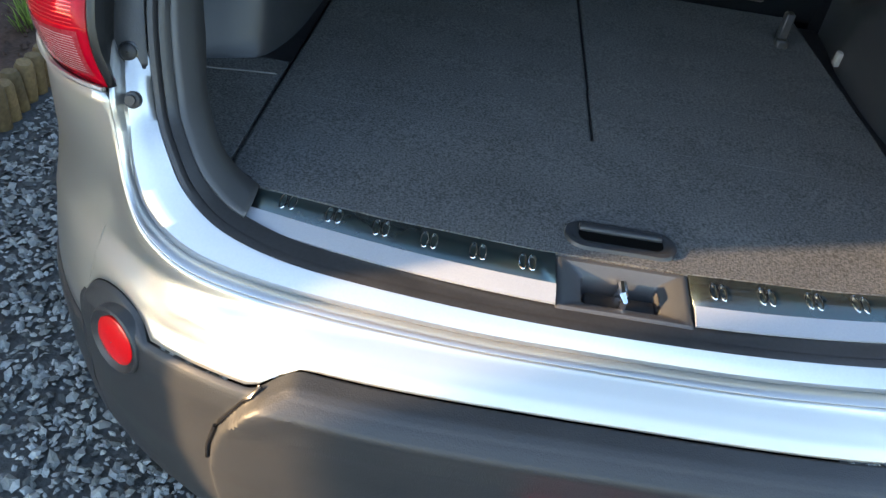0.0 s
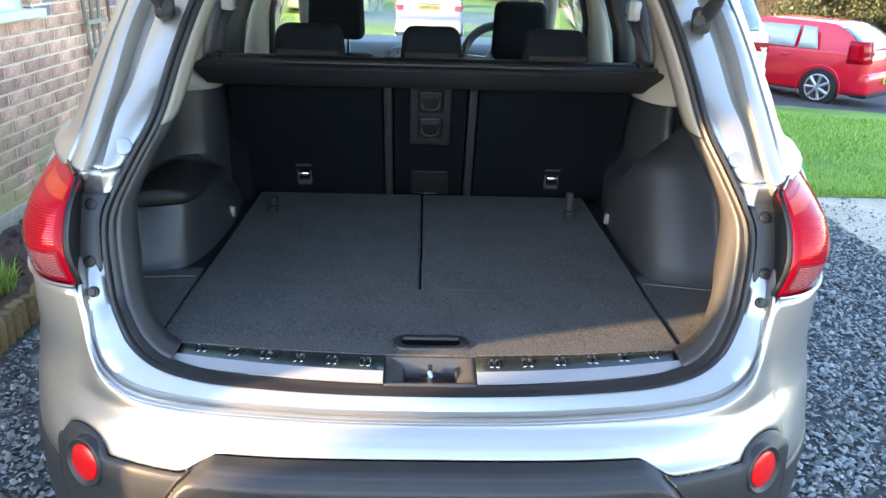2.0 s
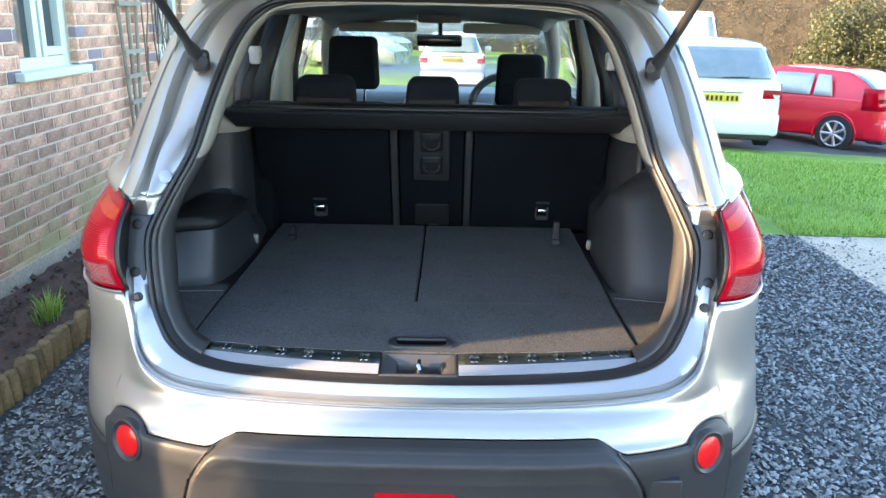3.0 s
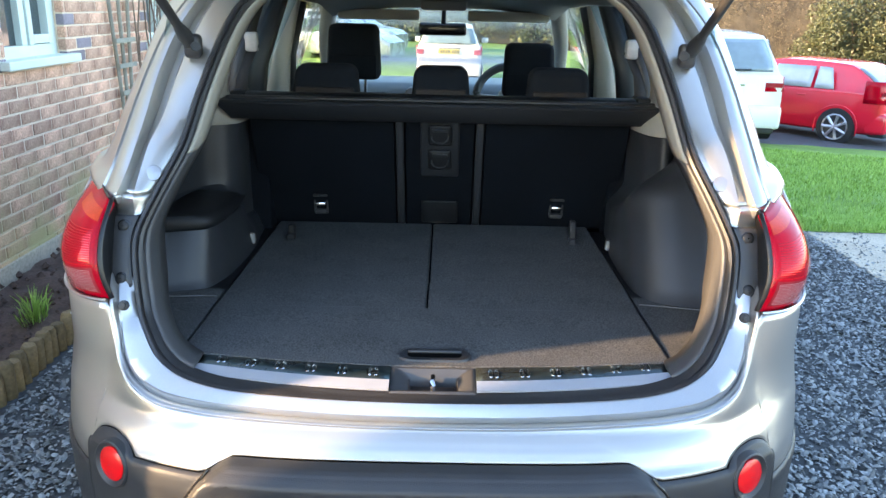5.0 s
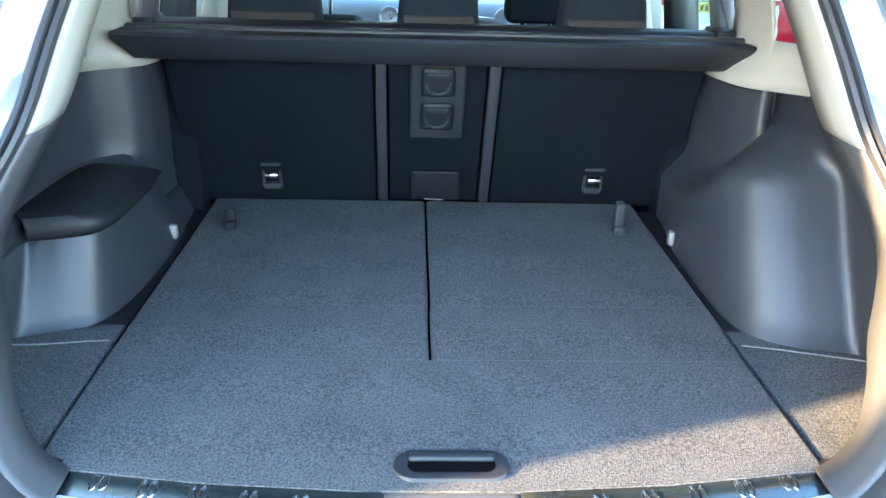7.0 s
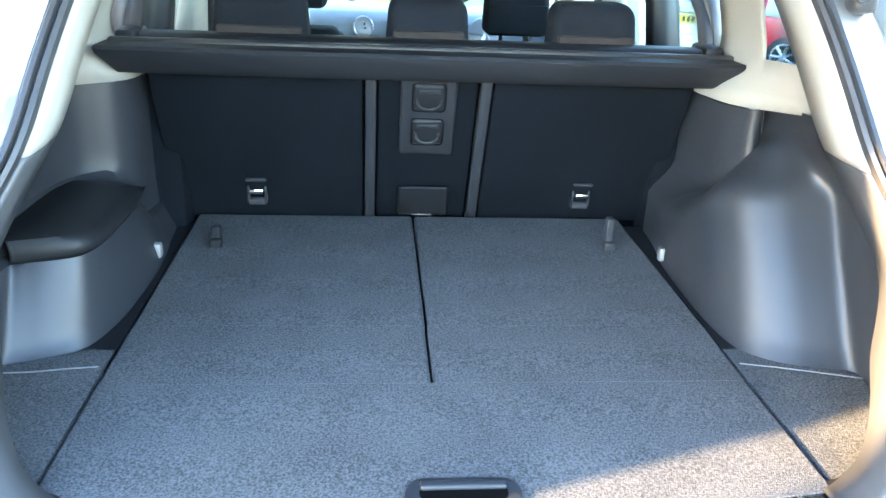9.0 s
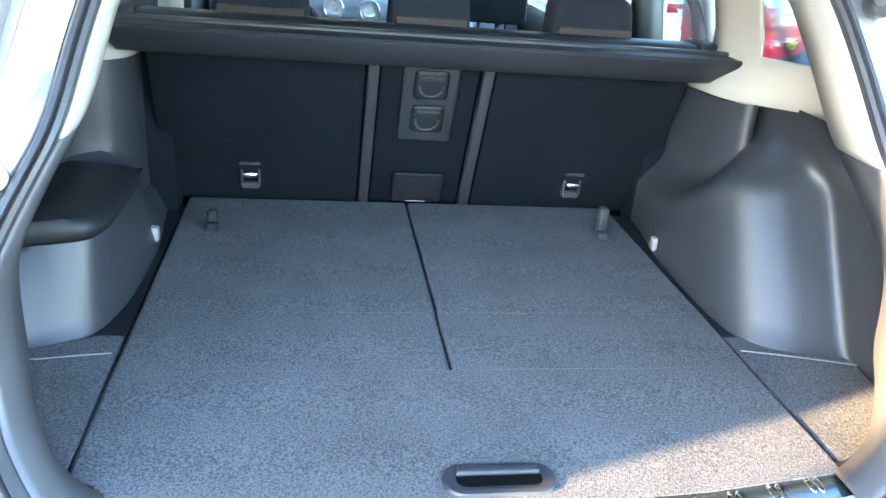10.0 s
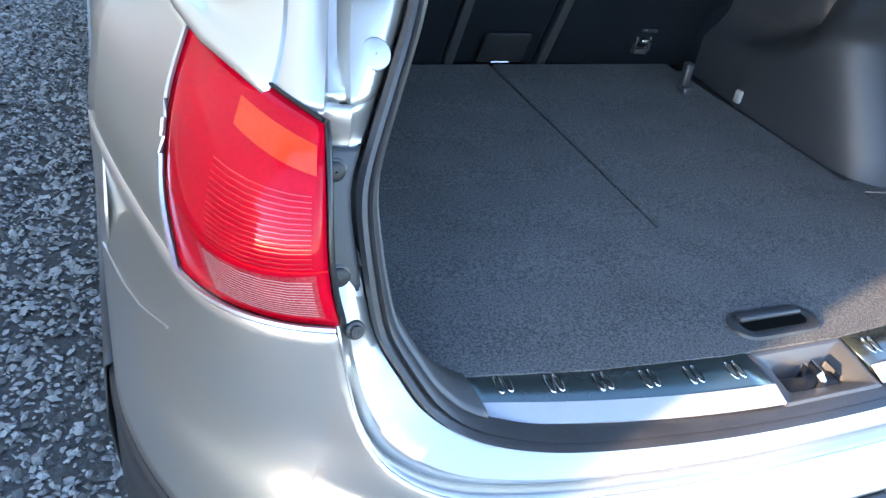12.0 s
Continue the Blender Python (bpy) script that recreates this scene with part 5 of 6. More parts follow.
# cream trims over the grey ones
for s in (-1, 1):
    rows = []
    for i in range(12):
        u = i / 11
        row = []
        for p in (wall if s > 0 else wall_left):
            z0 = cream_z(p[1])
            z1 = 1.50
            z = z0 + (z1 - z0) * u
            yy = p[1] + (0.36 * u * (1 - smooth(p[1], 0.2, 0.7)))
            k = smooth(u, 0.0, 0.35)
            row.append((s * (p[0] * (1 - k) + (0.672 - 0.27 * (z - 1.2)) * k), behind(yy, z), z))
        rows.append(row)
    # rear strip up to the quarter window, and the sill under the window
    v, fcs = grid(rows)
    keep = []
    for q in fcs:
        c = np.mean([v[i] for i in q], axis=0)
        inside = 0.46 + 0.45 * (c[2] - 1.25) < c[1] < 0.80 and 1.245 < c[2] < 1.43
        beyond = c[1] > 0.985 and c[2] > 1.22
        if not inside and not beyond:
            keep.append(q)
    part("pillar_trim", (v, keep), CREAM, CAR, "cream plastic pillar trim", solid=0.006)
    rows = []
    for z in (1.18, 1.30, 1.46):
        rows.append([(s * (0.700 - 0.25 * (z - 1.18)), y, z) for y in (0.42, 0.62, 0.86)])
    part("quarter_window", grid(rows), TINTED, CAR, "tinted quarter window", solid=0.004).visible_shadow = False
    part("bag_hook", tube([(s * 0.640, 0.440, 1.305), (s * 0.630, 0.447, 1.285), (s * 0.632, 0.457, 1.250), (s * 0.641, 0.467, 1.228)], [0.006, 0.007, 0.005, 0.003], 8), RUBBER, CAR, "small black bag hook")
    part("trim_clip", rounded_box(*sorted((s * 0.575, s * 0.600)), 0.255, 0.30, 1.14, 1.20, 0.004, 1), CREAM, CAR, "cream trim tab")

# rear seat backs
part("seat_shell", box(-0.60, 0.60, 1.155, 1.20, 0.70, 1.19), SEAT_BACKING, CAR, smooth=False)
seat_y = lambda z: 1.103 - 0.42 * (z - 0.795)


def seat_panel(name, x0, x1, z0, z1, mat, label, lift=0.0, thick=0.10, r=0.012):
    bm = rounded_box(x0, x1, 0, thick, z0, z1, r, 2)
    for v in bm.verts:
        v.co.y += seat_y(v.co.z) - lift
    return part(name, bm, mat, CAR, label)


back_l = seat_panel("seat_back", -0.585, -0.140, 0.785, 1.215, SEAT_BACKING, "dark felt back of rear seat")
back_c = seat_panel("seat_back", -0.110, 0.110, 0.785, 1.215, SEAT_BACKING, "dark felt back of middle seat", -0.012)
back_r = seat_panel("seat_back", 0.140, 0.585, 0.785, 1.215, SEAT_BACKING, "dark felt back of rear seat")
for s in (-1, 1):
    seat_panel("seat_edge", *sorted((s * 0.112, s * 0.137)), 0.785, 1.215, SEAT_STRIP, "grey plastic edge strip", 0.004, 0.03, 0.006)
    y = seat_y(0.865)
    p = back_l if s < 0 else back_r
    part("latch_frame", join(as_data(rounded_box(s * 0.389 - 0.023, s * 0.389 + 0.023, y - 0.010, y + 0.004, 0.888, 0.897, 0.003, 1)), as_data(rounded_box(s * 0.389 - 0.023, s * 0.389 - 0.017, y - 0.006, y + 0.010, 0.838, 0.896, 0.002, 1)),
                             as_data(rounded_box(s * 0.389 + 0.017, s * 0.389 + 0.023, y - 0.006, y + 0.010, 0.838, 0.896, 0.002, 1))), GREY_TRIM, p, "grey latch surround")
    part("latch_bar", rounded_box(s * 0.389 - 0.016, s * 0.389 + 0.016, y - 0.020, y + 0.002, 0.862, 0.874, 0.003, 2), CHROME, p, "bright latch loop")
    part("latch_top", rounded_box(s * 0.389 - 0.024, s * 0.389 + 0.024, y - 0.022, y + 0.0, 0.893, 0.901, 0.003, 1), SEAT_STRIP, p)
    part("latch_foot", rounded_box(s * 0.389 - 0.021, s * 0.389 + 0.021, y - 0.002, y + 0.016, 0.830, 0.846, 0.003, 1), GREY_TRIM, p)


def on_back(bm, lift):
    for v in bm.verts:
        v.co.y += seat_y(v.co.z) - lift
    return bm


part("cup_holder_plate", on_back(rounded_box(-0.060, 0.062, 0, 0.016, 0.975, 1.165, 0.005, 1), 0.016 - 0.012), SEAT_STRIP, back_c, "grey plastic cup holder plate")
for z in (1.085, 1.002):
    part("cup_holder", on_back(rounded_box(-0.036, 0.038, 0, 0.012, z, z + 0.066, 0.010, 3), 0.012), DARK_TRIM, back_c, "folded black cup holder")
    loop = [(0.001 + 0.026 * math.cos(a), z + 0.030 + 0.024 * math.sin(a)) for a in np.linspace(math.pi * 0.95, math.pi * 2.05, 15)]
    part("cup_holder_rim", tube([(x, seat_y(q) - 0.0135, q) for x, q in loop], 0.003, 6), LATCH_PLASTIC, back_c, "curved cup rim")
    part("cup_hinge", on_back(rounded_box(-0.024, 0.026, 0, 0.006, z + 0.044, z + 0.054, 0.002, 1), 0.0165), GREY_TRIM, back_c)
part("anchor_flap", on_back(rounded_box(-0.057, 0.063, 0, 0.012, 0.803, 0.885, 0.004, 1), 0.010), DARK_TRIM, back_c, "black plastic flap")
part("flap_edge", on_back(rounded_box(-0.050, 0.056, 0, 0.004, 0.882, 0.886, 0.001, 1), 0.0125), GREY_TRIM, back_c)
part("flap_pull", on_back(rounded_box(-0.024, 0.026, 0, 0.006, 0.803, 0.808, 0.002, 1), 0.016), CHROME, back_c)


def headrest(x0, x1, y, z0, z1, mat, inset, parent_label):
    bm = rounded_box(x0, x1, y - 0.055, y + 0.055, z0, z1, 0.030, 4)
    cx = (x0 + x1) / 2
    for v in bm.verts:
        k = (v.co.z - z0) / (z1 - z0)
        v.co.x = cx + (v.co.x - cx) * (1 - 0.10 * k * k)
        v.co.y += 0.02 * k
    h = part("headrest", bm, mat, CAR, parent_label)
    part("headrest_inset", rounded_box(x0 + 0.014, x1 - 0.014, y - 0.058, y - 0.03, z0 + 0.01, z0 + (z1 - z0) * 0.45, 0.006, 2), inset, h, "brownish cloth inset")
    for px in (cx - 0.05, cx + 0.05):
        part("headrest_post", tube([(px, y, z0 - 0.10), (px, y, z0 + 0.01)], 0.007, 8), CHROME, h)
    return h


for x0, x1 in ((-0.465, -0.258), (-0.092, 0.092), (0.272, 0.470)):
    headrest(x0, x1, 1.075, 1.195, 1.318, SEAT_CLOTH, SEAT_INSET, "dark cloth rear headrest")
for x0, x1, z1, tag in ((-0.515, -0.275, 1.415, "tall raised front headrest"), (0.27, 0.505, 1.345, "dark front headrest")):
    headrest(x0, x1, 2.15, z1 - 0.24, z1, SEAT_CLOTH, SEAT_CLOTH, tag)
    b = rounded_box((x0 + x1) / 2 - 0.25, (x0 + x1) / 2 + 0.25, 2.08, 2.22, 0.55, z1 - 0.30, 0.05, 3)
    for v in b.verts:
        v.co.x = (x0 + x1) / 2 + (v.co.x - (x0 + x1) / 2) * (1 - 0.35 * smooth(v.co.z, 0.9, 1.15))
    part("front_seat", b, SEAT_CLOTH, CAR, "dark cloth front seat back")

# roller load cover across the seat backs
cover = thing("load_cover", "black vinyl roller load cover, part drawn, above the seat backs", "load cover")
prof = [(0.840, 1.226), (0.834, 1.220), (0.838, 1.212), (0.884, 1.174), (0.894, 1.167), (0.906, 1.164), (0.95, 1.172), (0.95, 1.20)]
rows = []
for x in np.linspace(-1, 1, 21):
    w = 0.648 * x
    row = []
    for y, z in prof:
        k = 1 - 0.035 * (1 - smooth(z, 1.165, 1.215))
        row.append((w * k, y + 0.006 * x * x, z))
    rows.append(row)
v, fcs = grid(rows)
n = len(prof)
fcs = fcs + [tuple(range(n)), tuple(range(len(v) - n, len(v)))]
part("end_panel", (v, fcs), COVER_BAR, cover, "stiff black leading edge")
part("cover_sheet", rounded_box(-0.652, 0.652, 0.845, 1.0, 1.214, 1.226, 0.004, 1), COVER_VINYL, cover)
part("roller_case", rounded_box(-0.610, 0.610, 0.975, 1.045, 1.185, 1.235, 0.016, 3), COVER_VINYL, cover, "black roller case")
part("edge_rail", rounded_box(-0.640, 0.640, 0.905, 0.925, 1.222, 1.234, 0.004, 1), RUBBER, cover)
for s in (-1, 1):
    part("case_end", rounded_box(*sorted((s * 0.600, s * 0.645)), 0.965, 1.06, 1.18, 1.242, 0.01, 2), DARK_TRIM, cover, "black roller end cap")

# sill plate
chrome_y = lambda x: -0.040 + 0.063 * (abs(x) / 0.5) ** 2
for s in (-1, 1):
    def strip(x0, x1, a, za, b, zb, n=16):
        out = []
        for x in np.linspace(x0, x1, n):
            yc = chrome_y(x)
            out.append([(s * x, yc + a, za), (s * (x + (0.004 if x == x1 else 0)), yc + b, zb)])
        return grid(out)
    part("sill_plate", strip(0.089, 0.498, 0.0, 0.760, 0.027, 0.7695), CHROME_STRIP, CAR, "brushed metal sill plate", smooth=False, solid=0.004, offset=1)
    sp = part("slot_plate", strip(0.089, 0.508, 0.027, 0.7690, 0.100, 0.7745), PLATE_DARK, CAR, "dark glossy plate with pressed slots", solid=0.004)
    for i in range(6):
        x = 0.126 + i * 0.0652
        yc = chrome_y(x)
        for d in (-0.0062, 0.0062):
            q = []
            for t in np.linspace(0, 2 * math.pi, 17):
                q.append((s * (x + d) + 0.0048 * math.cos(t), yc + 0.061 + 0.0150 * math.sin(t), 0.7717 + 0.0012 * math.sin(t) + 0.0005))
            part("slot", tube(q, 0.0010, 5, cap=False), CHROME, sp)
    part("sill_corner", grid([[(s * x, chrome_y(min(x, 0.5)) + a + 0.25 * max(0, x - 0.5), z + 0.5 * max(0, x - 0.52)) for x in (0.499, 0.53, 0.56, 0.59)] for a, z in ((-0.006, 0.752), (0.03, 0.768), (0.085, 0.774))]), DARK_TRIM, CAR, solid=0.004)
for s in (-1, 1):
    part("sill_base", grid([[(s * x, chrome_y(min(x, 0.5)) + a, z + 0.25 * max(0, x - 0.5)) for x in np.linspace(0.082, 0.54, 16)] for a, z in ((-0.020, 0.738), (-0.010, 0.748), (0.000, 0.754), (0.027, 0.763), (0.095, 0.768))]), DARK_TRIM, CAR, "black plastic sill", solid=0.004)


def ring_rows(specs, n=10):
    """Rounded rectangles stacked into a dished housing: x half width, y0, y1, z, corner radius."""
    rows = []
    for hx, y0, y1, z, r in specs:
        loop = []
        for cx, cy, a0 in ((hx - r, y1 - r, 0), (-hx + r, y1 - r, 90), (-hx + r, y0 + r, 180), (hx - r, y0 + r, 270)):
            for a in np.linspace(a0, a0 + 90, n):
                loop.append((cx + r * math.cos(radians(a)), cy + r * math.sin(radians(a)), z + 0.16 * (cy + r * math.sin(radians(a)) - y0)))
        rows.append(loop)
    v, fcs = grid(rows, closed=True)
    m = len(rows[0])
    return v, fcs + [tuple(range(len(v) - m, len(v)))]


lk = part("latch_housing", ring_rows(((0.0885, -0.040, 0.050, 0.735, 0.004), (0.0885, -0.040, 0.050, 0.757, 0.004), (0.085, -0.037, 0.047, 0.760, 0.004), (0.078, -0.033, 0.042, 0.760, 0.005), (0.056, -0.016, 0.036, 0.751, 0.005), (0.052, -0.012, 0.033, 0.748, 0.006), (0.049, -0.010, 0.031, 0.722, 0.006))), LATCH_PLASTIC, CAR, "black plastic latch housing")
part("latch_floor", rounded_box(-0.047, 0.047, -0.010, 0.016, 0.720, 0.746, 0.005, 2), DARK_TRIM, lk, "black inner block")
part("striker", tube([(0, -0.012, 0.740), (0, -0.012, 0.761), (0, -0.006, 0.767), (0, 0.014, 0.768), (0, 0.020, 0.762), (0, 0.020, 0.735)], 0.0058, 8), CHROME, lk, "bright steel striker loop")

# recessed pull in the floor board
def bowl(specs, cx, n=8):
    rows = []
    for hx, y0, y1, z, r in specs:
        loop = []
        for ox, cy, a0 in ((hx - r, y1 - r, 0), (-hx + r, y1 - r, 90), (-hx + r, y0 + r, 180), (hx - r, y0 + r, 270)):
            for a in np.linspace(a0, a0 + 90, n):
                loop.append((cx + ox + r * math.cos(radians(a)), cy + r * math.sin(radians(a)), z))
        rows.append(loop)
    v, fcs = grid(rows, closed=True)
    m = len(rows[0])
    return v, fcs + [tuple(range(len(v) - m, len(v)))]


pull = part("floor_handle", bowl(((0.079, 0.066, 0.130, 0.7755, 0.030), (0.077, 0.068, 0.128, 0.7805, 0.029), (0.071, 0.074, 0.123, 0.7815, 0.024), (0.064, 0.080, 0.118, 0.7800, 0.018), (0.060, 0.083, 0.115, 0.7790, 0.015)), 0.002), GREY_TRIM, fb, "grey plastic pull handle")
# flat black cap over the shallow dish paints the shade of a deep well
part("handle_shade", bowl(((0.060, 0.0825, 0.1155, 0.7785, 0.015), (0.058, 0.084, 0.114, 0.7794, 0.013)), 0.002), WELL_SHADE, pull, "flat black cap standing for the shade in the finger well", smooth=False)
part("handle_bar", rounded_box(-0.056, 0.060, 0.104, 0.119, 0.777, 0.7860, 0.004, 3), GREY_TRIM, pull)

# ---- cabin ----
part("headliner", grid([[(x, y, 1.545 + zc - 0.05 * (abs(x) / 0.56) ** 3) for x in np.linspace(-0.56, 0.56, 11)] for y, zc in ((0.58, 0.02), (0.9, 0.03), (1.6, 0.035), (2.2, 0.02), (2.65, -0.04))]), HEADLINER, CAR, "cream cloth headliner", solid=0.02)
part("cabin_floor", box(-0.80, 0.80, 1.05, 3.6, 0.35, 0.42), SEAT_CLOTH, CAR, smooth=False)
part("bulkhead", box(-0.80, 0.80, 3.45, 3.5, 0.3, 1.03), DARK_TRIM, CAR, smooth=False)
for s in (-1, 1):
    part("door_lining", box(*sorted((s * 0.72, s * 0.80)), 1.15, 3.4, 0.40, 1.10), DARK_TRIM, CAR, smooth=False)
    part("centre_pillar", grid([[(s * 0.665, 1.50, 1.05), (s * 0.745, 1.52, 1.05)], [(s * 0.640, 1.52, 1.28), (s * 0.715, 1.54, 1.28)], [(s * 0.560, 1.56, 1.53), (s * 0.640, 1.58, 1.53)]]), BLACK_TRIM, CAR, "black door frame pillar", solid=0.05)
    part("door_pillar", grid([[(s * 0.660, 2.00, 1.05), (s * 0.79, 2.02, 1.05)], [(s * 0.650, 2.00, 1.28), (s * 0.755, 2.02, 1.28)], [(s * 0.595, 2.00, 1.53), (s * 0.700, 2.02, 1.53)]]), CREAM, CAR, "cream roof pillar trim", solid=0.05)
    part("door_frame", grid([[(s * 0.64, 2.05, 1.05), (s * 0.665, 2.06, 1.05)], [(s * 0.635, 2.05, 1.28), (s * 0.655, 2.06, 1.28)], [(s * 0.58, 2.05, 1.50), (s * 0.60, 2.06, 1.50)]]), BLACK_TRIM, CAR, solid=0.04)
    part("windscreen_pillar", tube([(s * 0.70, 3.45, 1.06), (s * 0.66, 3.1, 1.30), (s * 0.56, 2.62, 1.53)], [0.04, 0.04, 0.045], 10), CREAM, CAR, "cream windscreen pillar")
    for a, b in ((1.06, 1.95), (2.10, 3.2)):
        part("door_glass", grid([[(s * 0.765, a - 0.02, 1.08), (s * 0.765, b + 0.15 * (b > 3), 1.08)], [(s * 0.715, a + 0.04, 1.30), (s * 0.715, b - 0.1 * (b > 3), 1.30)], [(s * 0.60, a + 0.05, 1.53), (s * 0.60, b - 0.45 * (b > 3), 1.53)]]), GLASS if a > 2 else TINTED, CAR, "door glass", solid=0.004).visible_shadow = False
    part("seat_belt", grid([[(s * 0.64, 1.02, 1.22), (s * 0.60, 1.00, 1.22)], [(s * 0.635, 1.05, 1.30), (s * 0.60, 1.05, 1.30)], [(s * 0.60, 1.08, 1.37), (s * 0.57, 1.08, 1.37)]]), BELT, CAR, "black seat belt webbing", solid=0.002)
    part("belt_guide", rounded_box(*sorted((s * 0.575, s * 0.615)), 1.06, 1.10, 1.35, 1.41, 0.01, 2), PALE_PLASTIC, CAR, "pale seat belt guide")
    part("rear_door_frame", grid([[(s * 0.655, 1.01, 1.16), (s * 0.72, 1.06, 1.16)], [(s * 0.635, 1.04, 1.30), (s * 0.69, 1.09, 1.30)], [(s * 0.570, 1.10, 1.53), (s * 0.630, 1.15, 1.53)]]), BLACK_TRIM, CAR, "black rear door frame", solid=0.03)
    part("sun_visor", rounded_box(*sorted((s * 0.12, s * 0.52)), 2.56, 2.66, 1.425, 1.475, 0.012, 2), HEADLINER, CAR, "pale sun visor")
part("windscreen", grid([[(x, 3.55 + 0.12 * (1 - (x / 0.7) ** 2), 1.06) for x in np.linspace(-0.7, 0.7, 9)], [(x, 3.1 + 0.10 * (1 - (x / 0.65) ** 2), 1.32) for x in np.linspace(-0.65, 0.65, 9)], [(x, 2.64 + 0.06 * (1 - (x / 0.56) ** 2), 1.55) for x in np.linspace(-0.56, 0.56, 9)]]), GLASS, CAR, "clear windscreen", solid=0.004).visible_shadow = False
part("dashboard", rounded_box(-0.70, 0.70, 2.95, 3.45, 0.75, 1.085, 0.06, 4), DASH, CAR, "grey-blue dashboard top")
for x in (-0.16, 0.0):
    part("air_vent", join(disc((x, 2.955, 1.02), 0.045, (0, -1, 0.25), 0.012), tube([(x + 0.043 * math.cos(a), 2.94, 1.02 + 0.043 * math.sin(a)) for a in np.linspace(0, 2 * math.pi, 21)], 0.006, 6, cap=False)), ALLOY, CAR, "round silver air vent")
wc, wa = Vector((0.36, 2.72, 1.03)), Vector((0, -0.9, 0.42)).normalized()
wu = Vector((1, 0, 0))
wv = wa.cross(wu)
sw = part("steering_wheel", tube([wc + 0.185 * (math.cos(a) * wu + math.sin(a) * wv) for a in np.linspace(0, 2 * math.pi, 33)], 0.022, 8, cap=False), BLACK_TRIM, CAR, "black steering wheel")
part("wheel_spokes", join(disc(wc - wa * 0.02, 0.075, wa, 0.03), *[tube([wc, wc + 0.18 * (math.cos(a) * wu + math.sin(a) * wv)], 0.016, 6) for a in (0.1, math.pi - 0.1, math.pi * 1.35, math.pi * 1.65)]), ALLOY, sw, "silver steering wheel spokes")
part("rear_view_mirror", rounded_box(-0.13, 0.12, 2.84, 2.87, 1.345, 1.41, 0.014, 3), BLACK_GLOSS, CAR, "black rear-view mirror")
part("mirror_stalk", tube([(0, 2.88, 1.40), (0, 2.80, 1.50)], 0.012, 8), BLACK_TRIM, CAR)
part("sunroof", rounded_box(-0.36, 0.36, 1.55, 2.34, 1.552, 1.562, 0.004, 1), DARK_GLASS, CAR, "car window glass, painted pale where it reflects the sky sunroof panel")
part("roof_console", rounded_box(-0.11, 0.11, 2.42, 2.60, 1.475, 1.54, 0.015, 2), HEADLINER, CAR, "pale roof console")
part("bonnet", grid([[(x, y, z - 0.06 * (abs(x) / 0.8) ** 2) for x in np.linspace(-0.84, 0.84, 9)] for y, z in ((3.5, 1.03), (3.9, 0.99), (4.25, 0.90), (4.38, 0.72), (4.40, 0.30))]), SILVER, CAR, "silver bonnet and nose", solid=0.01)
for s in (-1, 1):
    wheel(CAR, s * 0.775, 0.86, 0.335, 0.335, s)
    wheel(CAR, s * 0.775, 3.62, 0.335, 0.335, s)


# ---- trellis, climber and plants by the wall ----
trellis = thing("trellis", "weathered grey-green wooden fan trellis on the brick wall", "trellis")
for yb, yt in ((4.335, 4.14), (4.385, 4.36), (4.435, 4.58)):
    part("upright", tube([(WALL_X + 0.03, yb, 0.42), (WALL_X + 0.03, yb + (yt - yb) * 0.75, 1.60), (WALL_X + 0.03, yt, 2.05)], 0.013, 6), TIMBER, trellis, smooth=False)
for z in (0.66, 0.845, 1.035, 1.21, 1.55, 1.85):
    k = (z - 0.42) / 1.63
    a, b = 4.335 - 0.195 * k - 0.02, 4.435 + 0.145 * k + 0.07
    part("slat", box(WALL_X + 0.042, WALL_X + 0.054, a, b, z - 0.016, z + 0.016), TIMBER, trellis, smooth=False)
climber = thing("climbing_plant", "leafless brown climbing stems on the brick wall", "plant")
rng = np.random.default_rng(21)
for k in range(11):
    y, z, pts = 4.70 + rng.random() * 0.5, 0.10 + (0.5 if k % 2 else 0.0), []
    for i in range(9):
        pts.append((WALL_X + 0.05 + 0.02 * math.sin(i + k), y, z))
        y += rng.normal() * 0.035
        z += 0.20 + rng.random() * 0.05
    part("stem", tube(pts, [0.008 - 0.0006 * i for i in range(9)], 5), TWIG, climber)
for k in range(60):
    y, z = 4.6 + rng.random() * 0.9, 1.0 + rng.random() * 1.1
    part("twig", tube([(WALL_X + 0.05, y, z), (WALL_X + 0.08, y + rng.normal() * 0.08, z + 0.12), (WALL_X + 0.09, y + rng.normal() * 0.16, z + 0.2)], [0.004, 0.003, 0.002], 4), TWIG, climber) if k < 30 else None
tuft = thing("grass_tuft", "tuft of long green grass leaves in the soil bed", "plant")
V, F = [], []
for i in range(80):
    a, h, r = rng.random() * 6.28, 0.06 + rng.random() * 0.10, rng.random() * 0.05
    x, y = -1.88 + r * math.cos(a), 1.95 + 1.8 * r * math.sin(a)
    dx, dy = math.cos(a) * 0.09 * rng.random(), math.sin(a) * 0.12 * rng.random()
    w = 0.003
    o = len(V)
    V += [(x - w, y + w, 0.05), (x + w, y - w, 0.05), (x + dx * 0.4 + w * 0.8, y + dy * 0.4, 0.05 + h * 0.7), (x + dx * 0.4 - w * 0.8, y + dy * 0.4, 0.05 + h * 0.7), (x + dx, y + dy, 0.05 + h)]
    F += [(o, o + 1, o + 2, o + 3), (o + 3, o + 2, o + 4)]
me = bpy.data.meshes.new("leaves")
me.from_pydata(V, [], F)
me.materials.append(GRASS)
ob = new("leaves", me)
ob.parent = tuft
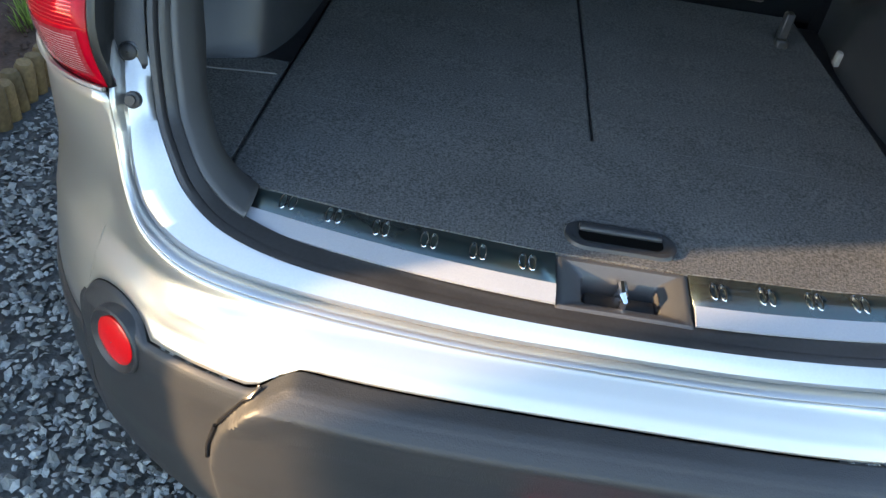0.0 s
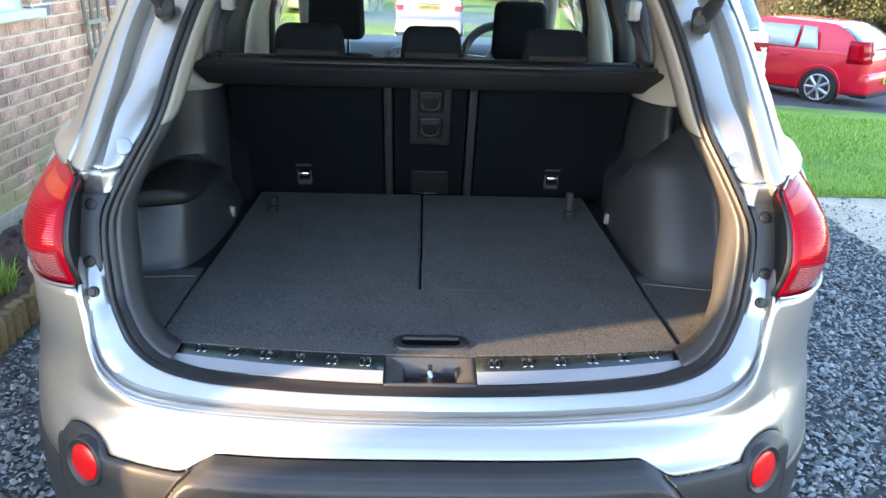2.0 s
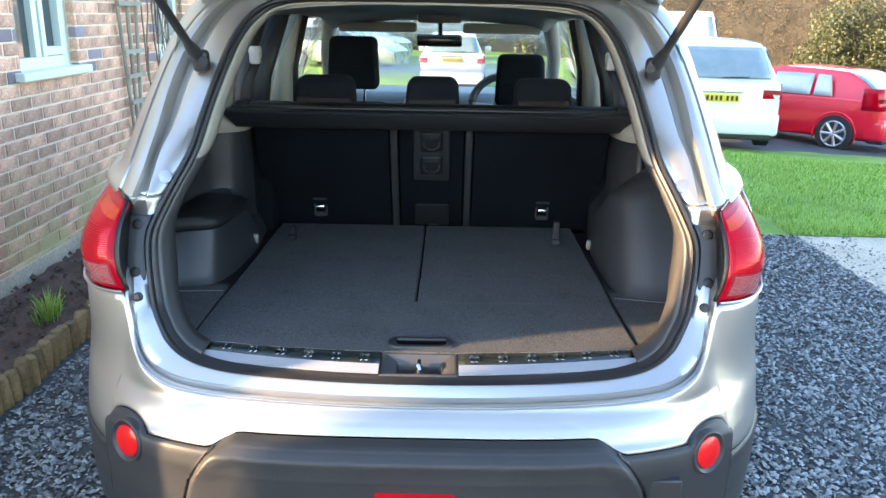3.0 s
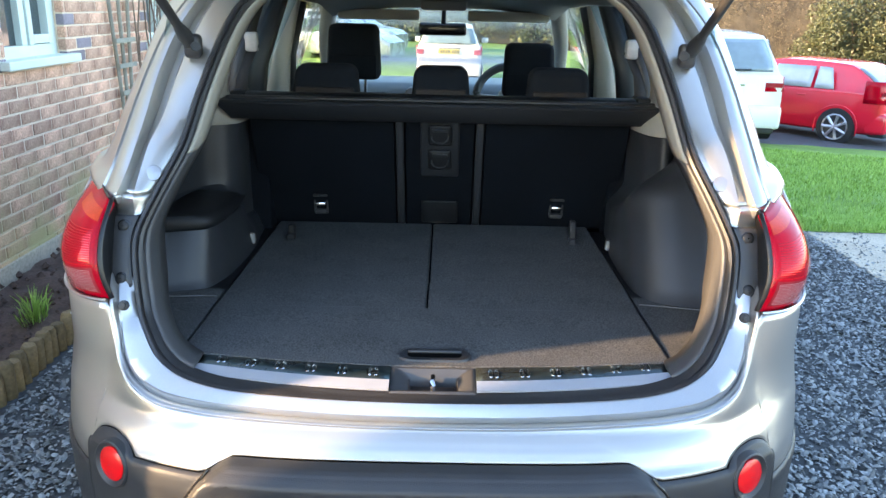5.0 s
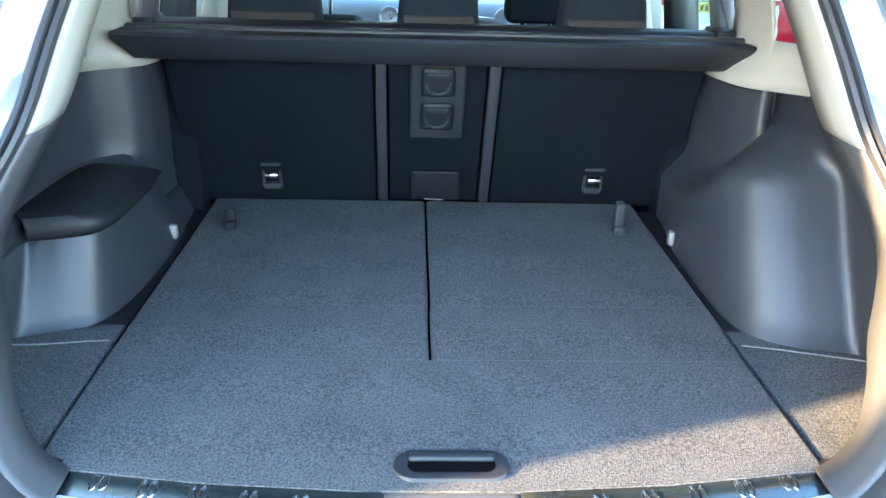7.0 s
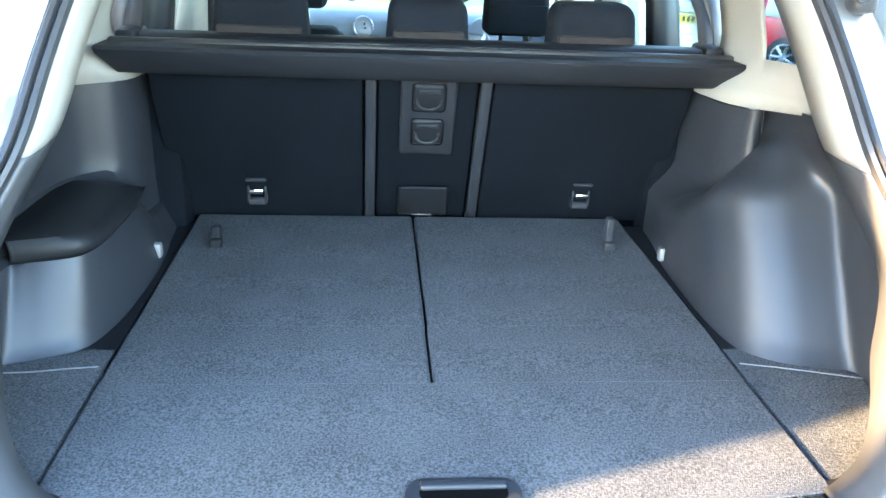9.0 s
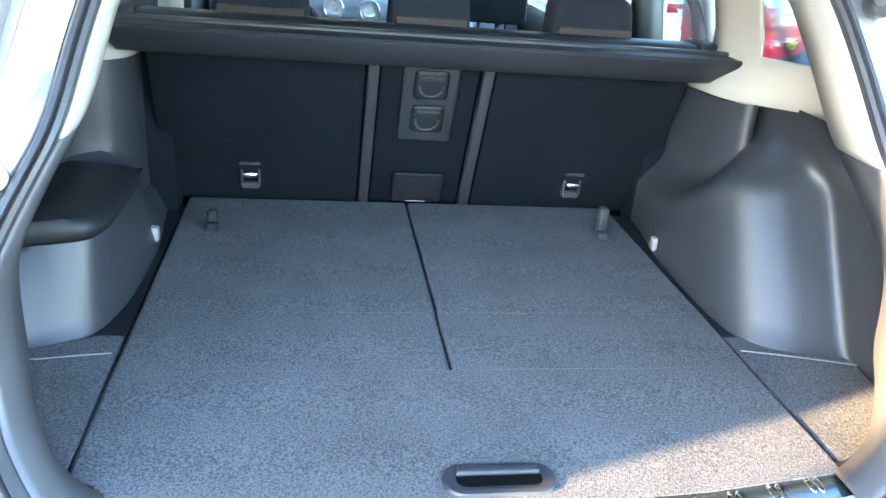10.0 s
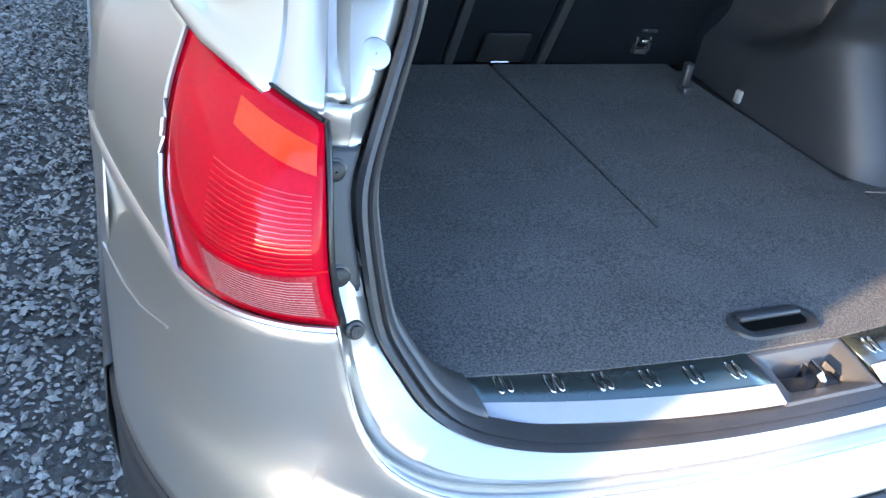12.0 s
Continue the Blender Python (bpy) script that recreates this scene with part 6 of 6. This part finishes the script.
# clods and dead leaves on the bed
V, F = [], []
for i in range(900):
    x, y = -2.28 + rng.random() * 0.56, -0.3 + rng.random() * 6.5
    r = 0.010 + 0.022 * rng.random() ** 3
    o = len(V)
    for q in ((1, 0, 0), (-1, 0.2, 0), (0, 1, 0.1), (0.1, -1, 0), (0, 0.1, 0.9), (0, 0, -0.6)):
        V.append((x + q[0] * r * rng.uniform(0.7, 1.3), y + q[1] * r * rng.uniform(0.7, 1.3), 0.055 + q[2] * r))
    F += [(o + a, o + b, o + c) for a, b, c in ((0, 2, 4), (2, 1, 4), (1, 3, 4), (3, 0, 4), (0, 5, 2), (2, 5, 1), (1, 5, 3), (3, 5, 0))]
me = bpy.data.meshes.new("soil_clods")
me.from_pydata(V, [], F)
me.materials.append(SOIL)
tagged(new("soil_clods", me), "brown soil clods and dead stems on the bed", "soil", kind="stuff")


# ---- bricks of the side wall, last ----
def bricks():
    rng = np.random.default_rng(8)
    def block(l):
        bm = rounded_box(-0.05, 0.0, 0, l, 0, 0.065, 0.004, 1)
        return as_data(bm)
    single = []
    meshes = {}
    for c in range(0, 25):
        z = 0.06 + c * COURSE
        y = HOUSE_Y0 + (0.1125 if c % 2 else 0.0)
        while y < HOUSE_Y1 - 0.23:
            spans = [(y, y + 0.215)]
            for w0, w1, z0, z1 in WINDOWS:
                if z + 0.07 > z0 - 0.04 and z < z1:
                    nxt = []
                    for a, b in spans:
                        if b <= w0 - 0.012 or a >= w1 + 0.012:
                            nxt.append((a, b))
                        else:
                            if a < w0 - 0.02:
                                nxt.append((a, w0 + 0.004))
                            if b > w1 + 0.02:
                                nxt.append((w1 - 0.004, b))
                    spans = nxt
            for a, b in spans:
                beside = any(z + 0.07 > w[2] and z < w[3] and (abs(b - w[0]) < 0.12 or abs(a - w[1]) < 0.12) for w in WINDOWS)
                single.append((a, b, z, beside))
            y += BRICK_L
    near = [s for s in single if 2.3 < s[0] < 5.4 and s[2] < 1.75][:300]
    nearset = set(near)
    for a, b, z, beside in near:
        c_ = int(round(z / COURSE)) % 3 == 0
        key = (round(b - a, 3), beside and c_)
        if key not in meshes:
            ob = part("brick", block(b - a), BLUE_BRICK if beside and c_ else BRICK, SIDE_WALL, smooth=False)
            meshes[key] = ob.data
        else:
            ob = new("brick", meshes[key])
            ob.parent = SIDE_WALL
        if not beside and rng.random() < 0.025:
            ob.material_slots[0].link = "OBJECT"
            ob.material_slots[0].material = BLUE_BRICK
        ob.matrix_basis = pose(WALL_X + rng.normal() * 0.0012, a, z, 0, 0, 0)
    data = []
    for a, b, z, beside in single:
        if (a, b, z, beside) in nearset:
            continue
        data.append(moved(box(-0.05, 0.0, 0, b - a, 0, 0.065), Matrix.Translation((WALL_X + rng.normal() * 0.0012, a, z))))
    v, fcs, o = [], [], 0
    for dv, df in data:
        v += dv
        fcs += [tuple(i + o for i in q) for q in df]
        o += 8
    me = bpy.data.meshes.new("brickwork")
    me.from_pydata(v, [], fcs)
    me.materials.append(FAR_BRICK)
    ob = new("brickwork", me)
    ob.parent = SIDE_WALL
    tagged(ob, "red brick courses", kind="stuff")


FAR_BRICK = algae(island_tint(material("red_brick_courses", (0.4, 0.2, 0.13), 0.9, 0, 0.25, 9, 90, 0.7), (0.42, 0.19, 0.12), (0.72, 0.43, 0.29)))
bricks()
